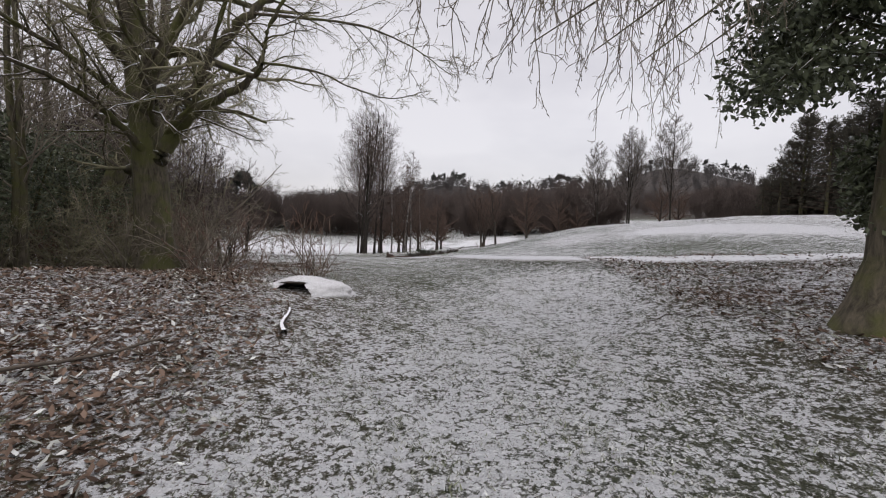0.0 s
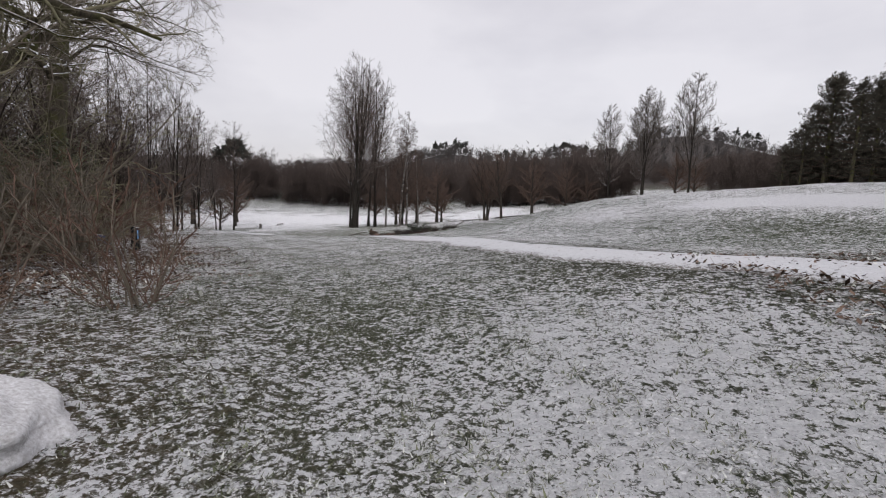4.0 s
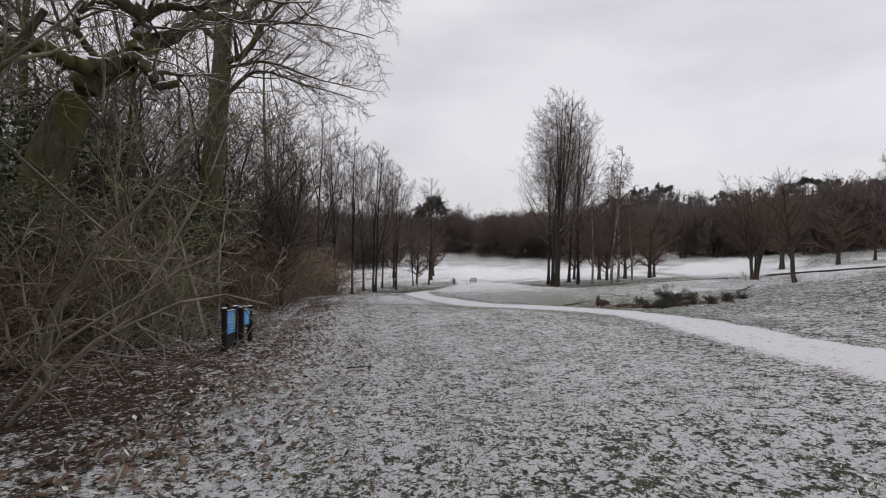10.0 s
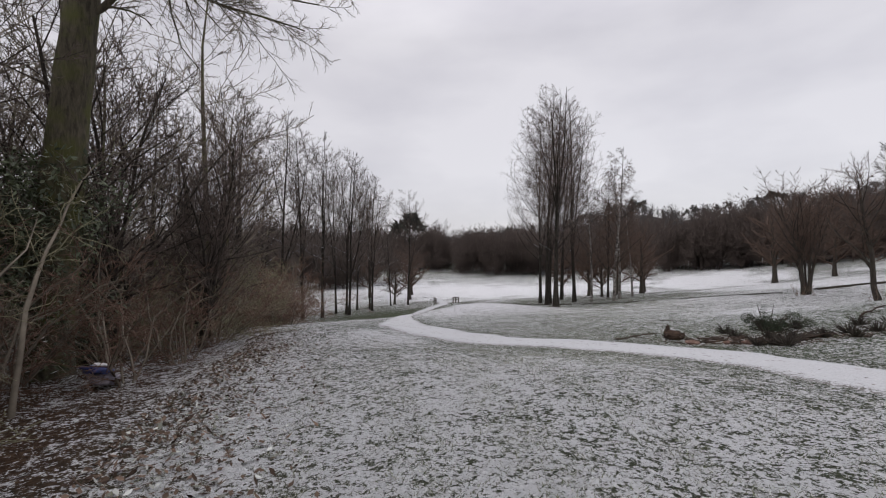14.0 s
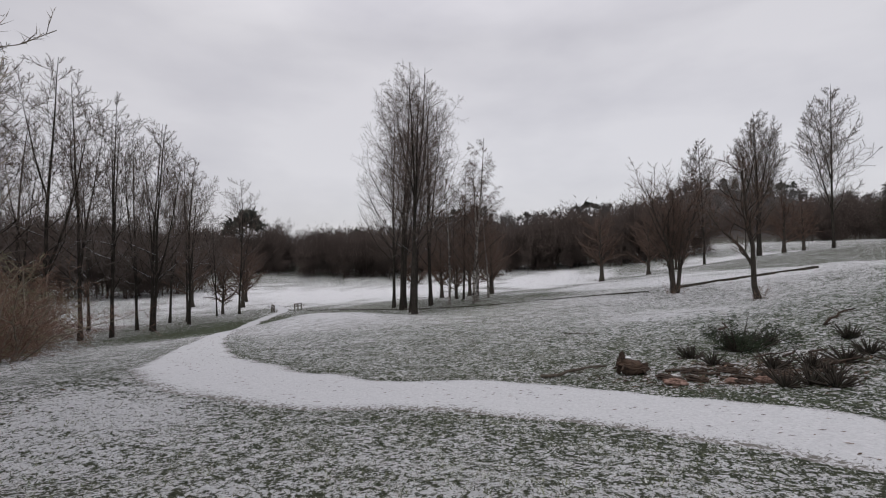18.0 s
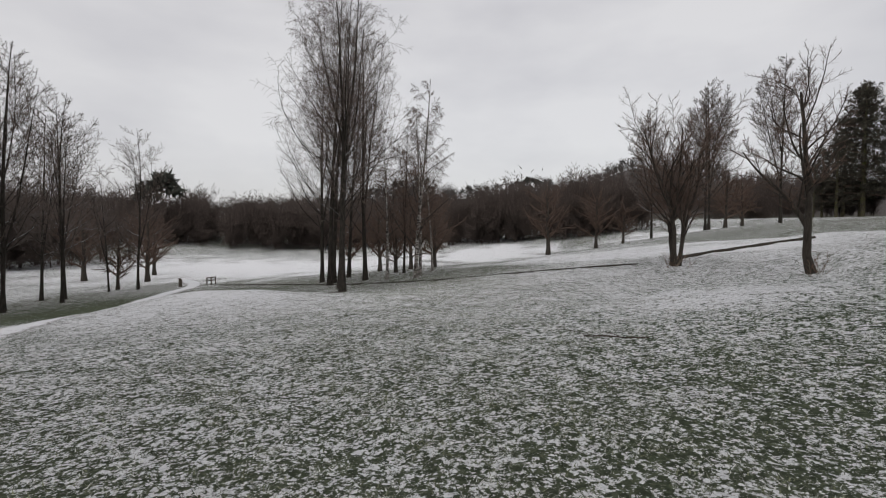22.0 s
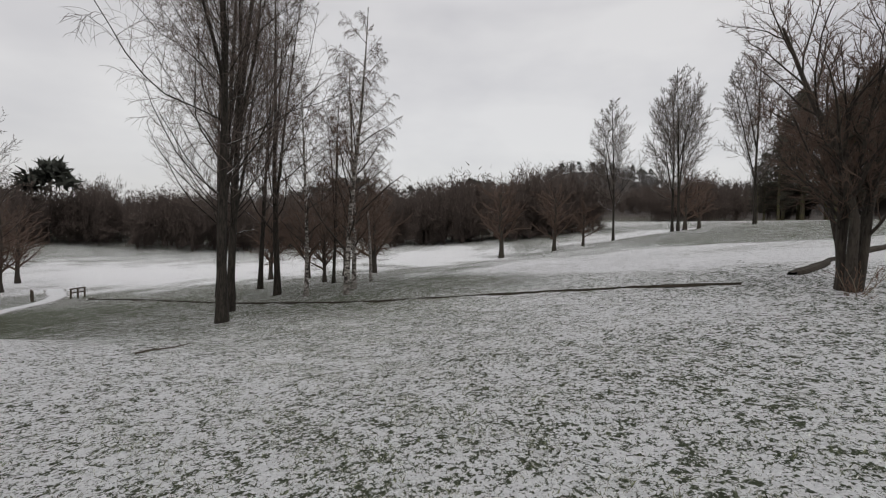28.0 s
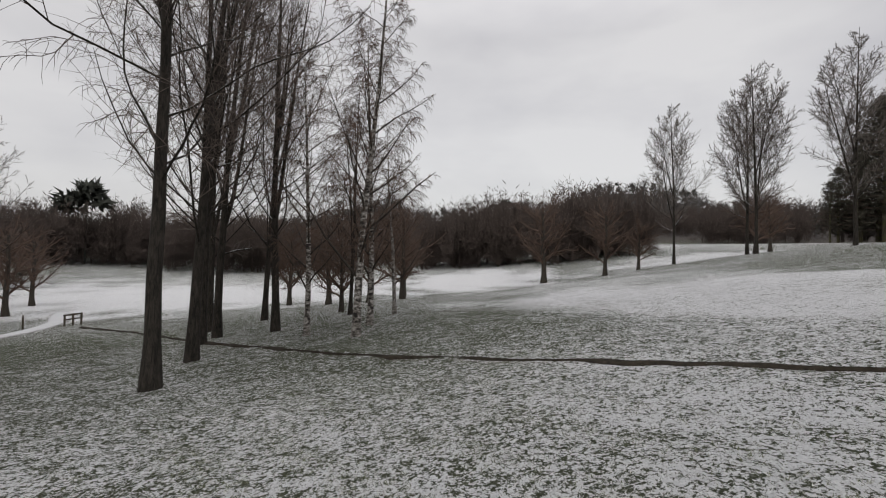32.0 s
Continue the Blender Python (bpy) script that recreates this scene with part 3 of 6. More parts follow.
def grow(out, p, d, length, rad, lvl, sp, rng):
    """A branch with its side branches, as polylines in out[level]."""
    n = sp["segs"][lvl]
    wob, up, step = sp["wob"][lvl], sp["up"][lvl], length / n
    pts, rads, ds = [p], [rad], [d]
    room = sp.get("room")
    for i in range(n):
        d = (d[0] + rng.gauss(0, wob), d[1] + rng.gauss(0, wob), d[2] + rng.gauss(0, wob) + up)
        q = math.sqrt(d[0] ** 2 + d[1] ** 2 + d[2] ** 2)
        d = (d[0] / q, d[1] / q, d[2] / q)
        p = (p[0] + d[0] * step, p[1] + d[1] * step, p[2] + d[2] * step)
        if i and room and (lvl or rad < 0.9 * sp["base"]) and math.hypot(p[0], p[1]) > room(p[2]) * rng.uniform(0.9, 1.12):
            rads[-1] = max(sp["thin"], rads[-1] * 0.6)
            length *= i / n
            n = i
            break
        pts.append(p)
        ds.append(d)
        f = (i + 1) / n
        rads.append(max(sp["thin"], rad * (1 - f * (1 - sp["tip"][lvl]))))
    if lvl == 0 and sp.get("flare"):
        rads[0] *= sp["flare"]
    out[lvl].append((pts, rads))
    if lvl == 0:
        for f0, bend, share in sp.get("fork", ()):
            j = min(n - 1, int(f0 * n))
            heir = dict(sp, fork=(), flare=0, start=[0.08, *sp["start"][1:]], kids=[max(3, int(sp["kids"][0] * 0.5)), *sp["kids"][1:]], up=[0.05, *sp["up"][1:]])
            grow(out, pts[j], turned(ds[j], bend * rng.uniform(0.8, 1.2), rng.uniform(0, 6.28), rng), length * share * rng.uniform(0.85, 1.1), rads[j] * 0.72, 0, heir, rng)
    if lvl + 1 >= len(sp["segs"]):
        return
    kids = sp["kids"][lvl]
    kids = max(1, round(kids * rng.uniform(0.8, 1.2)))
    spin = rng.uniform(0, 6.28)
    for k in range(kids):
        f = sp["start"][lvl] + (0.985 - sp["start"][lvl]) * (k + rng.uniform(0.1, 0.9)) / kids
        j = min(n - 1, int(f * n))
        g = f * n - j
        a, b = pts[j], pts[j + 1]
        q = tuple(a[i] + (b[i] - a[i]) * g for i in range(3))
        r = rads[j] + (rads[j + 1] - rads[j]) * g
        spin += 2.4 + rng.gauss(0, 0.35)
        ang = sp["ang"][lvl] * rng.uniform(0.7, 1.3)
        cd = turned(ds[j + 1], ang, spin, rng)
        fall = sp["form"](f) if lvl == 0 else 1.05 - 0.6 * f
        cl = length * sp["len"][lvl] * fall * rng.uniform(0.7, 1.25)
        grow(out, q, cd, cl, max(sp["thin"], min(r * sp["rad"][lvl], cl * 0.035 + 0.004)), lvl + 1, sp, rng)


def tree_parts(sp, height_m, seed, parent, mats, stems=1, lean=0.0):
    """Grows one tree and hangs its trunk, limbs and twigs under parent as parts."""
    rng = random.Random(seed)
    out = [[] for _ in sp["segs"]]
    for s in range(stems):
        a = rng.uniform(0, 6.28) if stems > 1 else sp.get("toward", 0.0)
        t = lean * rng.uniform(0.5, 1.3) if stems > 1 else lean
        d = (math.sin(t) * math.cos(a), math.sin(t) * math.sin(a), math.cos(t))
        b = sp["base"] * (rng.uniform(0.55, 1.0) if stems > 1 else 1.0)
        p = (math.cos(a) * sp["base"] * 1.2 * (stems > 1), math.sin(a) * sp["base"] * 1.2 * (stems > 1), -0.3)
        grow(out, p, d, height_m * (rng.uniform(0.7, 1.0) if stems > 1 else 1.0), b, 0, sp, rng)
    sides = sp["sides"]
    first = "stem" if stems > 1 else "trunk"
    for pts, rads in out[0]:
        tb = Tubes()
        tb.add(pts, rads, sides[0])
        part(first, tb.done(), mats[0], parent)
    single = sp.get("limbs", True)
    rest = Tubes()
    for pts, rads in out[1]:
        tb = Tubes() if single else rest
        tb.add(pts, rads, sides[1])
        if single:
            part("limb", tb.done(), mats[-1] if len(mats) > 2 else mats[0], parent)
    for i in range(2, len(sides)):
        for pts, rads in out[i]:
            rest.add(pts, rads, sides[i], True)
    tagged(part("crown", rest.done(), mats[1], parent), kind="stuff")


def egg(tall, wide, low=0.1):
    """The reach of an egg-shaped crown round its stem, by height above the foot."""
    def reach(z):
        f = z / tall
        if f < 0.42:
            return wide * max(0.12, 0.3 + 0.7 * (f - low) / (0.42 - low))
        return wide * max(0.12, 1 - (abs(f - 0.42) / 0.63) ** 2.8)
    return reach


POPLAR = dict(segs=[12, 7, 4, 1], sides=[10, 5, 3, 3], wob=[0.02, 0.11, 0.14, 0.14], up=[0.03, 0.1, 0.1, 0.14], tip=[0.1, 0.25, 0.5, 0.6], kids=[24, 12, 9], start=[0.18, 0.14, 0.1],
              ang=[0.95, 0.8, 0.8], len=[0.36, 0.4, 0.42], rad=[0.27, 0.5, 0.6], thin=0.0075, base=0.17, flare=1.45, fork=((0.3, 0.2, 0.62), (0.45, 0.22, 0.48)), form=lambda f: 1.15 - 0.5 * f, room=egg(19, 4.1))
SPLIT_POPLAR = dict(POPLAR, segs=[12, 9, 6, 3], wob=[0.035, 0.17, 0.18, 0.16], up=[0.03, 0.05, -0.03, -0.3], kids=[22, 14, 12], start=[0.28, 0.12, 0.08], ang=[1.0, 0.9, 0.85], len=[0.4, 0.4, 0.5], rad=[0.26, 0.5, 0.6], base=0.185, thin=0.005, fork=((0.42, 0.32, 0.5), (0.5, 0.24, 0.45)), form=lambda f: 1.1 - 0.5 * f, room=egg(16.5, 7.0))
ALDER = dict(segs=[12, 7, 4, 1], sides=[8, 4, 3, 3], wob=[0.025, 0.12, 0.15, 0.14], up=[0.02, 0.1, 0.1, 0.12], tip=[0.1, 0.3, 0.5, 0.7], kids=[24, 12, 9], start=[0.18, 0.14, 0.12],
             ang=[1.0, 0.75, 0.75], len=[0.32, 0.38, 0.42], rad=[0.3, 0.6, 0.7], thin=0.010, base=0.145, flare=1.5, fork=((0.32, 0.2, 0.6), (0.5, 0.24, 0.42)), form=lambda f: 1.1 - 0.4 * f, room=egg(18, 4.8))
BIRCH = dict(segs=[12, 5, 4, 3], sides=[8, 4, 3, 3], wob=[0.016, 0.08, 0.10, 0.08], up=[0.02, 0.04, -0.22, -0.5], tip=[0.1, 0.25, 0.5, 0.7], kids=[34, 12, 9], start=[0.16, 0.2, 0.12],
             ang=[0.75, 0.7, 0.6], len=[0.28, 0.42, 0.8], rad=[0.4, 0.5, 0.6], thin=0.006, base=0.15, flare=1.4, form=lambda f: 1.1 - 0.7 * f, room=egg(13.5, 2.8, 0.05))
OAK = dict(segs=[8, 9, 6, 3, 1], sides=[12, 8, 5, 3, 3], wob=[0.03, 0.22, 0.20, 0.18, 0.16], up=[0.0, 0.07, 0.03, 0.0, 0.0], tip=[0.45, 0.22, 0.3, 0.5, 0.7], kids=[11, 8, 9, 7], start=[0.34, 0.2, 0.15, 0.15],
           ang=[1.15, 0.75, 0.75, 0.7], len=[0.6, 0.48, 0.46, 0.42], rad=[0.52, 0.5, 0.5, 0.55], thin=0.006, base=0.5, flare=1.5, form=lambda f: 1.1 - 0.35 * f)
BEECH = dict(segs=[12, 8, 6, 3, 1], sides=[12, 7, 4, 3, 3], wob=[0.02, 0.10, 0.13, 0.14, 0.15], up=[0.01, 0.07, 0.0, -0.03, 0.0], tip=[0.25, 0.2, 0.3, 0.5, 0.7], kids=[16, 10, 8, 7], start=[0.40, 0.2, 0.15, 0.2],
             ang=[0.85, 0.75, 0.7, 0.7], len=[0.32, 0.42, 0.40, 0.4], rad=[0.45, 0.5, 0.5, 0.55], thin=0.006, base=0.36, flare=1.5, fork=((0.42, 0.3, 0.5),), form=lambda f: 1.15 - 0.5 * f)
THORN = dict(segs=[7, 6, 4, 1], sides=[8, 5, 3, 3], wob=[0.09, 0.15, 0.17, 0.18], up=[0.0, 0.08, 0.09, 0.06], tip=[0.25, 0.25, 0.4, 0.6], kids=[16, 11, 12], start=[0.3, 0.12, 0.1],
             ang=[0.75, 0.75, 0.75], len=[0.42, 0.42, 0.42], rad=[0.5, 0.5, 0.55], thin=0.007, base=0.125, flare=1.3, form=lambda f: 1.1 - 0.4 * f)
SCRUB = dict(segs=[7, 5, 3, 1], sides=[4, 3, 3, 3], wob=[0.2, 0.24, 0.25, 0.25], up=[-0.02, -0.03, -0.03, 0.0], tip=[0.25, 0.3, 0.5, 0.6], kids=[9, 5, 4], start=[0.1, 0.12, 0.15],
             ang=[0.95, 0.9, 0.85], len=[0.42, 0.5, 0.5], rad=[0.5, 0.55, 0.6], thin=0.005, base=0.035, limbs=False, form=lambda f: 1.0 - 0.4 * f)


def on_land(x, y, dz=0.0):
    return Vector((x, y, height(x, y) + dz))


def maker(name, label, category, sp, hgt, seed, mats, stems=1, lean=0.0):
    def make(at, turn, s, group):
        t = thing(name, at, label, category, group, turn, s)
        tree_parts(sp, hgt, seed, t, mats, stems, lean)
        return t
    return make


def plant(make, x, y, s, turn, group, stock={}):
    """One tree at its place: a copy where this sort has been grown before."""
    at = on_land(x, y)
    if make in stock:
        first = stock[make]
        c = copy_thing(first, Matrix.LocRotScale(at, Euler((0, 0, turn)), None))
        c.scale = (s,) * 3
        return tagged(c, group=group)
    stock[make] = make(at, turn, s, group)
    return stock[make]


# ---- trees ----
TWIG_BROWN = plain_mat("brown_twig", (0.065, 0.045, 0.036), (0.13, 0.092, 0.074), 1.5, 0.9, 0.1, 0)
BARK_DARK = bark_mat("dark_bark", (0.022, 0.019, 0.016), (0.07, 0.06, 0.05), 0.9)
POPLARS = [maker("poplar_tree", "tall bare poplar with upswept frosted twigs, standing in snowy grass", "tree", POPLAR, 19, 11 + i, (BARK_POPLAR, TWIG_PALE if i == 1 else TWIG_POPLAR)) for i in range(3)]
FAR_POPLARS = [maker("poplar_tree", "slender bare poplar with a narrow oval crown on the fairway", "tree", dict(POPLAR, thin=0.016, wob=[0.012, 0.1, 0.13, 0.13], kids=[32, 13, 10], start=[0.2, 0.14, 0.1], room=egg(20, 4.4, 0.16)), 20, 31 + i, (BARK_POPLAR, TWIG_PALE)) for i in range(2)]
ALDERS = [maker("alder_tree", "thin bare alder with dark trunk at the foot of the slope", "tree", ALDER, 18, 51 + i, (BARK_POPLAR, TWIG_PALE if i else TWIG_POPLAR)) for i in range(3)]
BIRCHES = [maker("birch_tree", "bare silver birch with drooping fine twigs beside the poplars", "tree", BIRCH, 13.5, 71 + i, (BARK_BIRCH, TWIG_BROWN, BARK_DARK)) for i in range(2)]
def reach_out(t, turn, sp, goals, twig, seed):
    """Long arching limbs of a tree that spread towards given points round its foot."""
    rng = random.Random(seed)
    c, q = math.cos(-turn), math.sin(-turn)
    for goal, start, rad in goals:
        a, b = Vector((0.03, 0.0, start)), Vector((goal[0] * c - goal[1] * q, goal[0] * q + goal[1] * c, goal[2]))
        span = (b - a).length
        m = a.lerp(b, 0.55) + Vector((rng.gauss(0, 0.07), rng.gauss(0, 0.07), 0.13)) * span
        pts, rads = [], []
        for k in range(13):
            f = k / 12
            p = a * (1 - f) ** 2 + m * (2 * f * (1 - f)) + b * f * f
            w = 0.022 * span * math.sin(3.14 * f)
            p += Vector((rng.gauss(0, w), rng.gauss(0, w), rng.gauss(0, w)))
            pts.append(tuple(p))
            rads.append(max(0.006, rad * (1 - 0.93 * f ** 0.8)))
        out = [[] for _ in sp["segs"]]
        kids = sp["kids"][1]
        for k in range(kids):
            f = 0.14 + 0.85 * (k + rng.random()) / kids
            n = min(11, int(f * 12))
            d = (Vector(pts[n + 1]) - Vector(pts[n])).normalized()
            grow(out, pts[n], turned(tuple(d), sp["ang"][1] * rng.uniform(0.6, 1.2), rng.uniform(0, 6.28), rng), span * sp["len"][1] * (1.1 - 0.6 * f) * rng.uniform(0.7, 1.2), min(rads[n] * 0.55, 0.04), 2, sp, rng)
        limb, twigs = Tubes(), Tubes()
        limb.add(pts, rads, 8)
        for k, lv in enumerate(out):
            for p, r in lv:
                (limb if k < 3 else twigs).add(p, r, (8, 8, 5, 3, 3)[k], k > 2)
        lb = part("limb", limb.done(), BARK_OAK, t)
        tagged(part("twig_spray", twigs.done(), twig, lb), kind="stuff")


def bend(stops, n):
    """A smooth line of n points through a few stops."""
    p = [Vector(q) for q in stops]
    p = [p[0] * 2 - p[1], *p, p[-1] * 2 - p[-2]]
    out = []
    for k in range(n):
        u = (len(p) - 3) * k / (n - 1)
        i = min(int(u), len(p) - 4)
        u -= i
        a, b, c, d = p[i:i + 4]
        out.append(0.5 * (2 * b + (c - a) * u + (2 * a - 5 * b + 4 * c - d) * u * u + (3 * b - a - 3 * c + d) * u ** 3))
    return out


def crooked_limb(t, stops, r0, r1, sp, twig, seed, kids=9, spray=1.0, bark=None):
    """One gnarled limb through its bends, knobbly in girth, with side shoots and a spray of twigs under it."""
    rng = random.Random(seed)
    n = 7 * (len(stops) - 1) + 1
    pts = [tuple(p + Vector((rng.gauss(0, 1), rng.gauss(0, 1), rng.gauss(0, 1))) * r0 * 0.16) for p in bend(stops, n)]
    rads = [(r0 + (r1 - r0) * (k / (n - 1)) ** 0.8) * rng.uniform(0.9, 1.13) for k in range(n)]
    limb, twigs, out = Tubes(), Tubes(), [[] for _ in sp["segs"]]
    limb.add(pts, rads, 10)
    for k in range(kids):
        f = 0.12 + 0.88 * (k + rng.random()) / kids
        i = min(n - 2, int(f * (n - 1)))
        d = (Vector(pts[i + 1]) - Vector(pts[i])).normalized()
        grow(out, pts[i], turned(tuple(d), rng.uniform(0.5, 1.2), rng.uniform(0, 6.28), rng), spray * rng.uniform(0.7, 1.5) * (1.15 - 0.4 * f), min(rads[i] * 0.5, 0.035), 2, sp, rng)
    for k, lv in enumerate(out):
        for p, r in lv:
            (limb if k < 3 else twigs).add(p, r, (8, 8, 5, 3, 3)[k], k > 2)
    lb = part("limb", limb.done(), bark or BARK_OAK, t)
    if twigs.v:
        tagged(part("twig_spray", twigs.done(), twig, lb), kind="stuff")


def reaching_oak(at, turn, s, group):
    t = maker("oak_tree", "gnarled bare oak with snow lying along its crooked limbs", "tree", OAK, 9.5, 81, (BARK_OAK, TWIG_GREEN))(at, 0.0, s, group)
    fine = dict(OAK, wob=[0.03, 0.13, 0.2, 0.18, 0.16], up=[0, 0.0, -0.02, -0.05, -0.04], kids=[0, 15, 8, 6], thin=0.0045, len=[0, 0.3, 0.5, 0.45])
    reach_out(t, 0.0, fine, (((3.4, -5.0, 6.1), 3.8, 0.08), ((1.5, -4.2, 7.0), 4.4, 0.08), ((-3.0, -5.0, 6.4), 4.0, 0.1)), TWIG_GREEN, 17)
    crooked_limb(t, [(0.0, 0.0, 2.8), (0.8, -0.2, 3.9), (1.3, -0.4, 4.9), (2.2, -0.7, 6.0), (3.3, -0.8, 6.9), (4.5, -1.1, 7.8)], 0.21, 0.06, fine, TWIG_GREEN, 41, 10, 1.5)
    crooked_limb(t, [(0.2, -0.1, 3.2), (1.4, -0.3, 4.3), (2.5, -0.5, 4.8), (3.0, -0.6, 5.4), (3.3, -0.8, 6.2), (3.9, -1.0, 7.1)], 0.15, 0.035, fine, TWIG_GREEN, 42, 9, 1.3)
    crooked_limb(t, [(3.0, -0.6, 5.4), (4.4, -0.7, 5.2), (5.3, -0.7, 4.85), (6.3, -0.7, 4.6), (7.3, -0.8, 4.8)], 0.04, 0.008, fine, TWIG_GREEN, 43, 16, 0.9)
    crooked_limb(t, [(2.8, -0.8, 6.5), (5.3, -0.9, 6.3), (6.7, -1.1, 5.8), (7.8, -1.4, 5.0)], 0.045, 0.008, fine, TWIG_GREEN, 44, 20, 1.1)
    crooked_limb(t, [(-0.1, -0.1, 3.0), (-0.5, -1.3, 4.0), (-0.8, -2.5, 4.4), (-1.0, -3.8, 4.4)], 0.11, 0.03, fine, TWIG_GREEN, 45, 9, 1.4)
    crooked_limb(t, [(0.2, 0.0, 3.4), (1.6, -1.0, 4.4), (2.6, -2.0, 5.6), (3.6, -2.8, 7.2)], 0.1, 0.02, fine, TWIG_GREEN, 46, 14, 1.5)
    return t


def twisted_oak(at, turn, s, group):
    """A leaning oak: a thick trunk that splits into snaking limbs at head height over the scrub."""
    t = thing("oak_tree", at, "leaning oak with thick twisted limbs lined with snow", "tree", group)
    tb = Tubes()
    p = bend([(-0.6, 0.0, -0.4), (-0.2, 0.5, 1.6), (0.3, 0.9, 3.6), (0.8, 1.3, 5.1), (1.25, 1.7, 5.55)], 22)
    tb.add([tuple(q) for q in p], [0.46 - 0.2 * k / 21 + 0.025 * math.sin(k * 1.9) for k in range(22)], 14)
    part("trunk", tb.done(), BARK_OAK, t)
    fine = dict(OAK, wob=[0.03, 0.2, 0.24, 0.22, 0.2], up=[0, 0.02, 0.02, 0.0, 0.0], kids=[0, 8, 8, 6], thin=0.006, len=[0, 0.4, 0.5, 0.45])
    crooked_limb(t, [(1.2, 1.6, 5.4), (1.2, 1.2, 5.3), (1.3, 0.6, 5.2), (1.5, 0.0, 5.3), (1.6, -0.5, 5.1), (1.8, -2.2, 5.2)], 0.17, 0.1, fine, TWIG_OAK, 51, 8, 1.4)
    crooked_limb(t, [(1.2, 1.7, 5.5), (1.6, 1.7, 5.6), (1.9, 1.8, 5.3), (2.1, 1.8, 5.0), (2.4, 2.0, 5.05)], 0.14, 0.07, fine, TWIG_OAK, 52, 4, 0.8)
    crooked_limb(t, [(1.85, 1.8, 5.3), (2.0, 2.5, 5.45), (2.0, 3.3, 5.7)], 0.06, 0.02, fine, TWIG_OAK, 53, 7, 1.1)
    crooked_limb(t, [(1.25, 1.7, 5.5), (1.4, 1.9, 6.1), (1.5, 1.9, 6.5), (1.5, 1.4, 6.6), (1.5, 1.0, 6.8), (1.7, 1.1, 7.6), (1.4, 0.6, 8.8)], 0.2, 0.06, fine, TWIG_OAK, 54, 12, 1.7)
    crooked_limb(t, [(1.3, 1.8, 5.8), (1.5, 2.5, 6.3), (1.7, 3.0, 6.9), (2.1, 3.8, 7.2), (2.3, 4.3, 7.9), (2.7, 4.9, 8.5), (3.0, 5.4, 9.7)], 0.19, 0.05, fine, TWIG_OAK, 55, 13, 1.6)
    crooked_limb(t, [(1.5, 1.9, 6.5), (2.0, 2.1, 6.7), (2.6, 2.4, 6.7), (3.3, 2.9, 7.1)], 0.12, 0.04, fine, TWIG_OAK, 56, 8, 1.3)
    crooked_limb(t, [(1.1, 1.3, 5.4), (1.3, 0.8, 5.9), (1.6, 0.9, 6.3), (1.9, 1.1, 6.3)], 0.08, 0.03, fine, TWIG_OAK, 57, 6, 1.0)
    crooked_limb(t, [(1.4, 0.4, 5.2), (0.6, -0.4, 6.0), (0.2, -1.2, 7.2), (0.0, -2.2, 8.6)], 0.09, 0.03, fine, TWIG_OAK, 58, 12, 1.7)
    return t


def reaching_beech(at, turn, s, group):
    """A tall straight trunk with arching boughs whose fine sprays hang out over the tee."""
    t = thing("beech_tree", at, "tall bare beech with a mossy trunk above the scrub", "tree", group)
    tb = Tubes()
    p = bend([(-0.8, -0.55, -0.4), (-0.5, -0.38, 4.0), (-0.2, -0.2, 8.0), (-0.2, -0.1, 12.0), (0.1, 0.1, 18.5)], 26)
    tb.add([tuple(q) for q in p], [0.42 - 0.012 * k + 0.012 * math.sin(k * 2.3) + (0.16 if k == 0 else 0) for k in range(26)], 14)
    part("trunk", tb.done(), BARK_OAK, t)
    fine = dict(BEECH, wob=[0.03, 0.1, 0.13, 0.15, 0.15], up=[0, 0.0, 0.03, 0.05, 0.05], kids=[0, 8, 9, 7], len=[0, 0.4, 0.5, 0.45], thin=0.0055)
    for k, (stops, r, kids, spray) in enumerate((
            ([(-0.2, -0.2, 7.9), (0.7, -0.1, 8.1), (1.5, 0.1, 9.2), (3.0, 0.6, 10.2), (4.6, 0.9, 9.8)], 0.13, 22, 1.7),
            ([(-0.2, -0.2, 7.7), (1.1, 0.3, 7.9), (2.5, 0.8, 7.4), (4.2, 1.1, 6.9)], 0.06, 22, 1.4),
            ([(-0.2, -0.1, 9.2), (1.5, 0.4, 9.1), (2.9, 0.8, 8.9), (4.5, 1.1, 8.4)], 0.06, 22, 1.5),
            ([(-0.2, -0.1, 10.1), (1.2, 0.1, 11.1), (2.9, 0.8, 11.5), (4.4, 1.0, 10.7)], 0.08, 22, 1.8),
            ([(-0.2, -0.2, 6.8), (0.7, 0.4, 7.7), (1.8, 1.2, 7.4), (3.2, 2.0, 7.0)], 0.07, 18, 1.5),
            ([(-0.2, -0.2, 8.4), (-1.2, -0.9, 9.6), (-2.4, -1.4, 10.6), (-3.6, -2.2, 11.4)], 0.1, 14, 2.0),
            ([(-0.2, -0.1, 9.6), (0.6, -1.4, 10.8), (1.2, -2.6, 11.6), (2.0, -3.6, 12.2)], 0.09, 14, 2.0),
            ([(-0.2, -0.1, 11.0), (-0.8, 1.2, 12.4), (-1.2, 2.2, 14.0), (-1.4, 3.0, 15.6)], 0.1, 14, 2.2),
            ([(-0.1, 0.0, 12.4), (1.0, 0.6, 13.8), (2.0, 1.2, 15.4), (2.6, 1.6, 17.0)], 0.09, 14, 2.2))):
        crooked_limb(t, stops, r, 0.012, fine, TWIG_OAK, 61 + k, kids, spray)
    return t


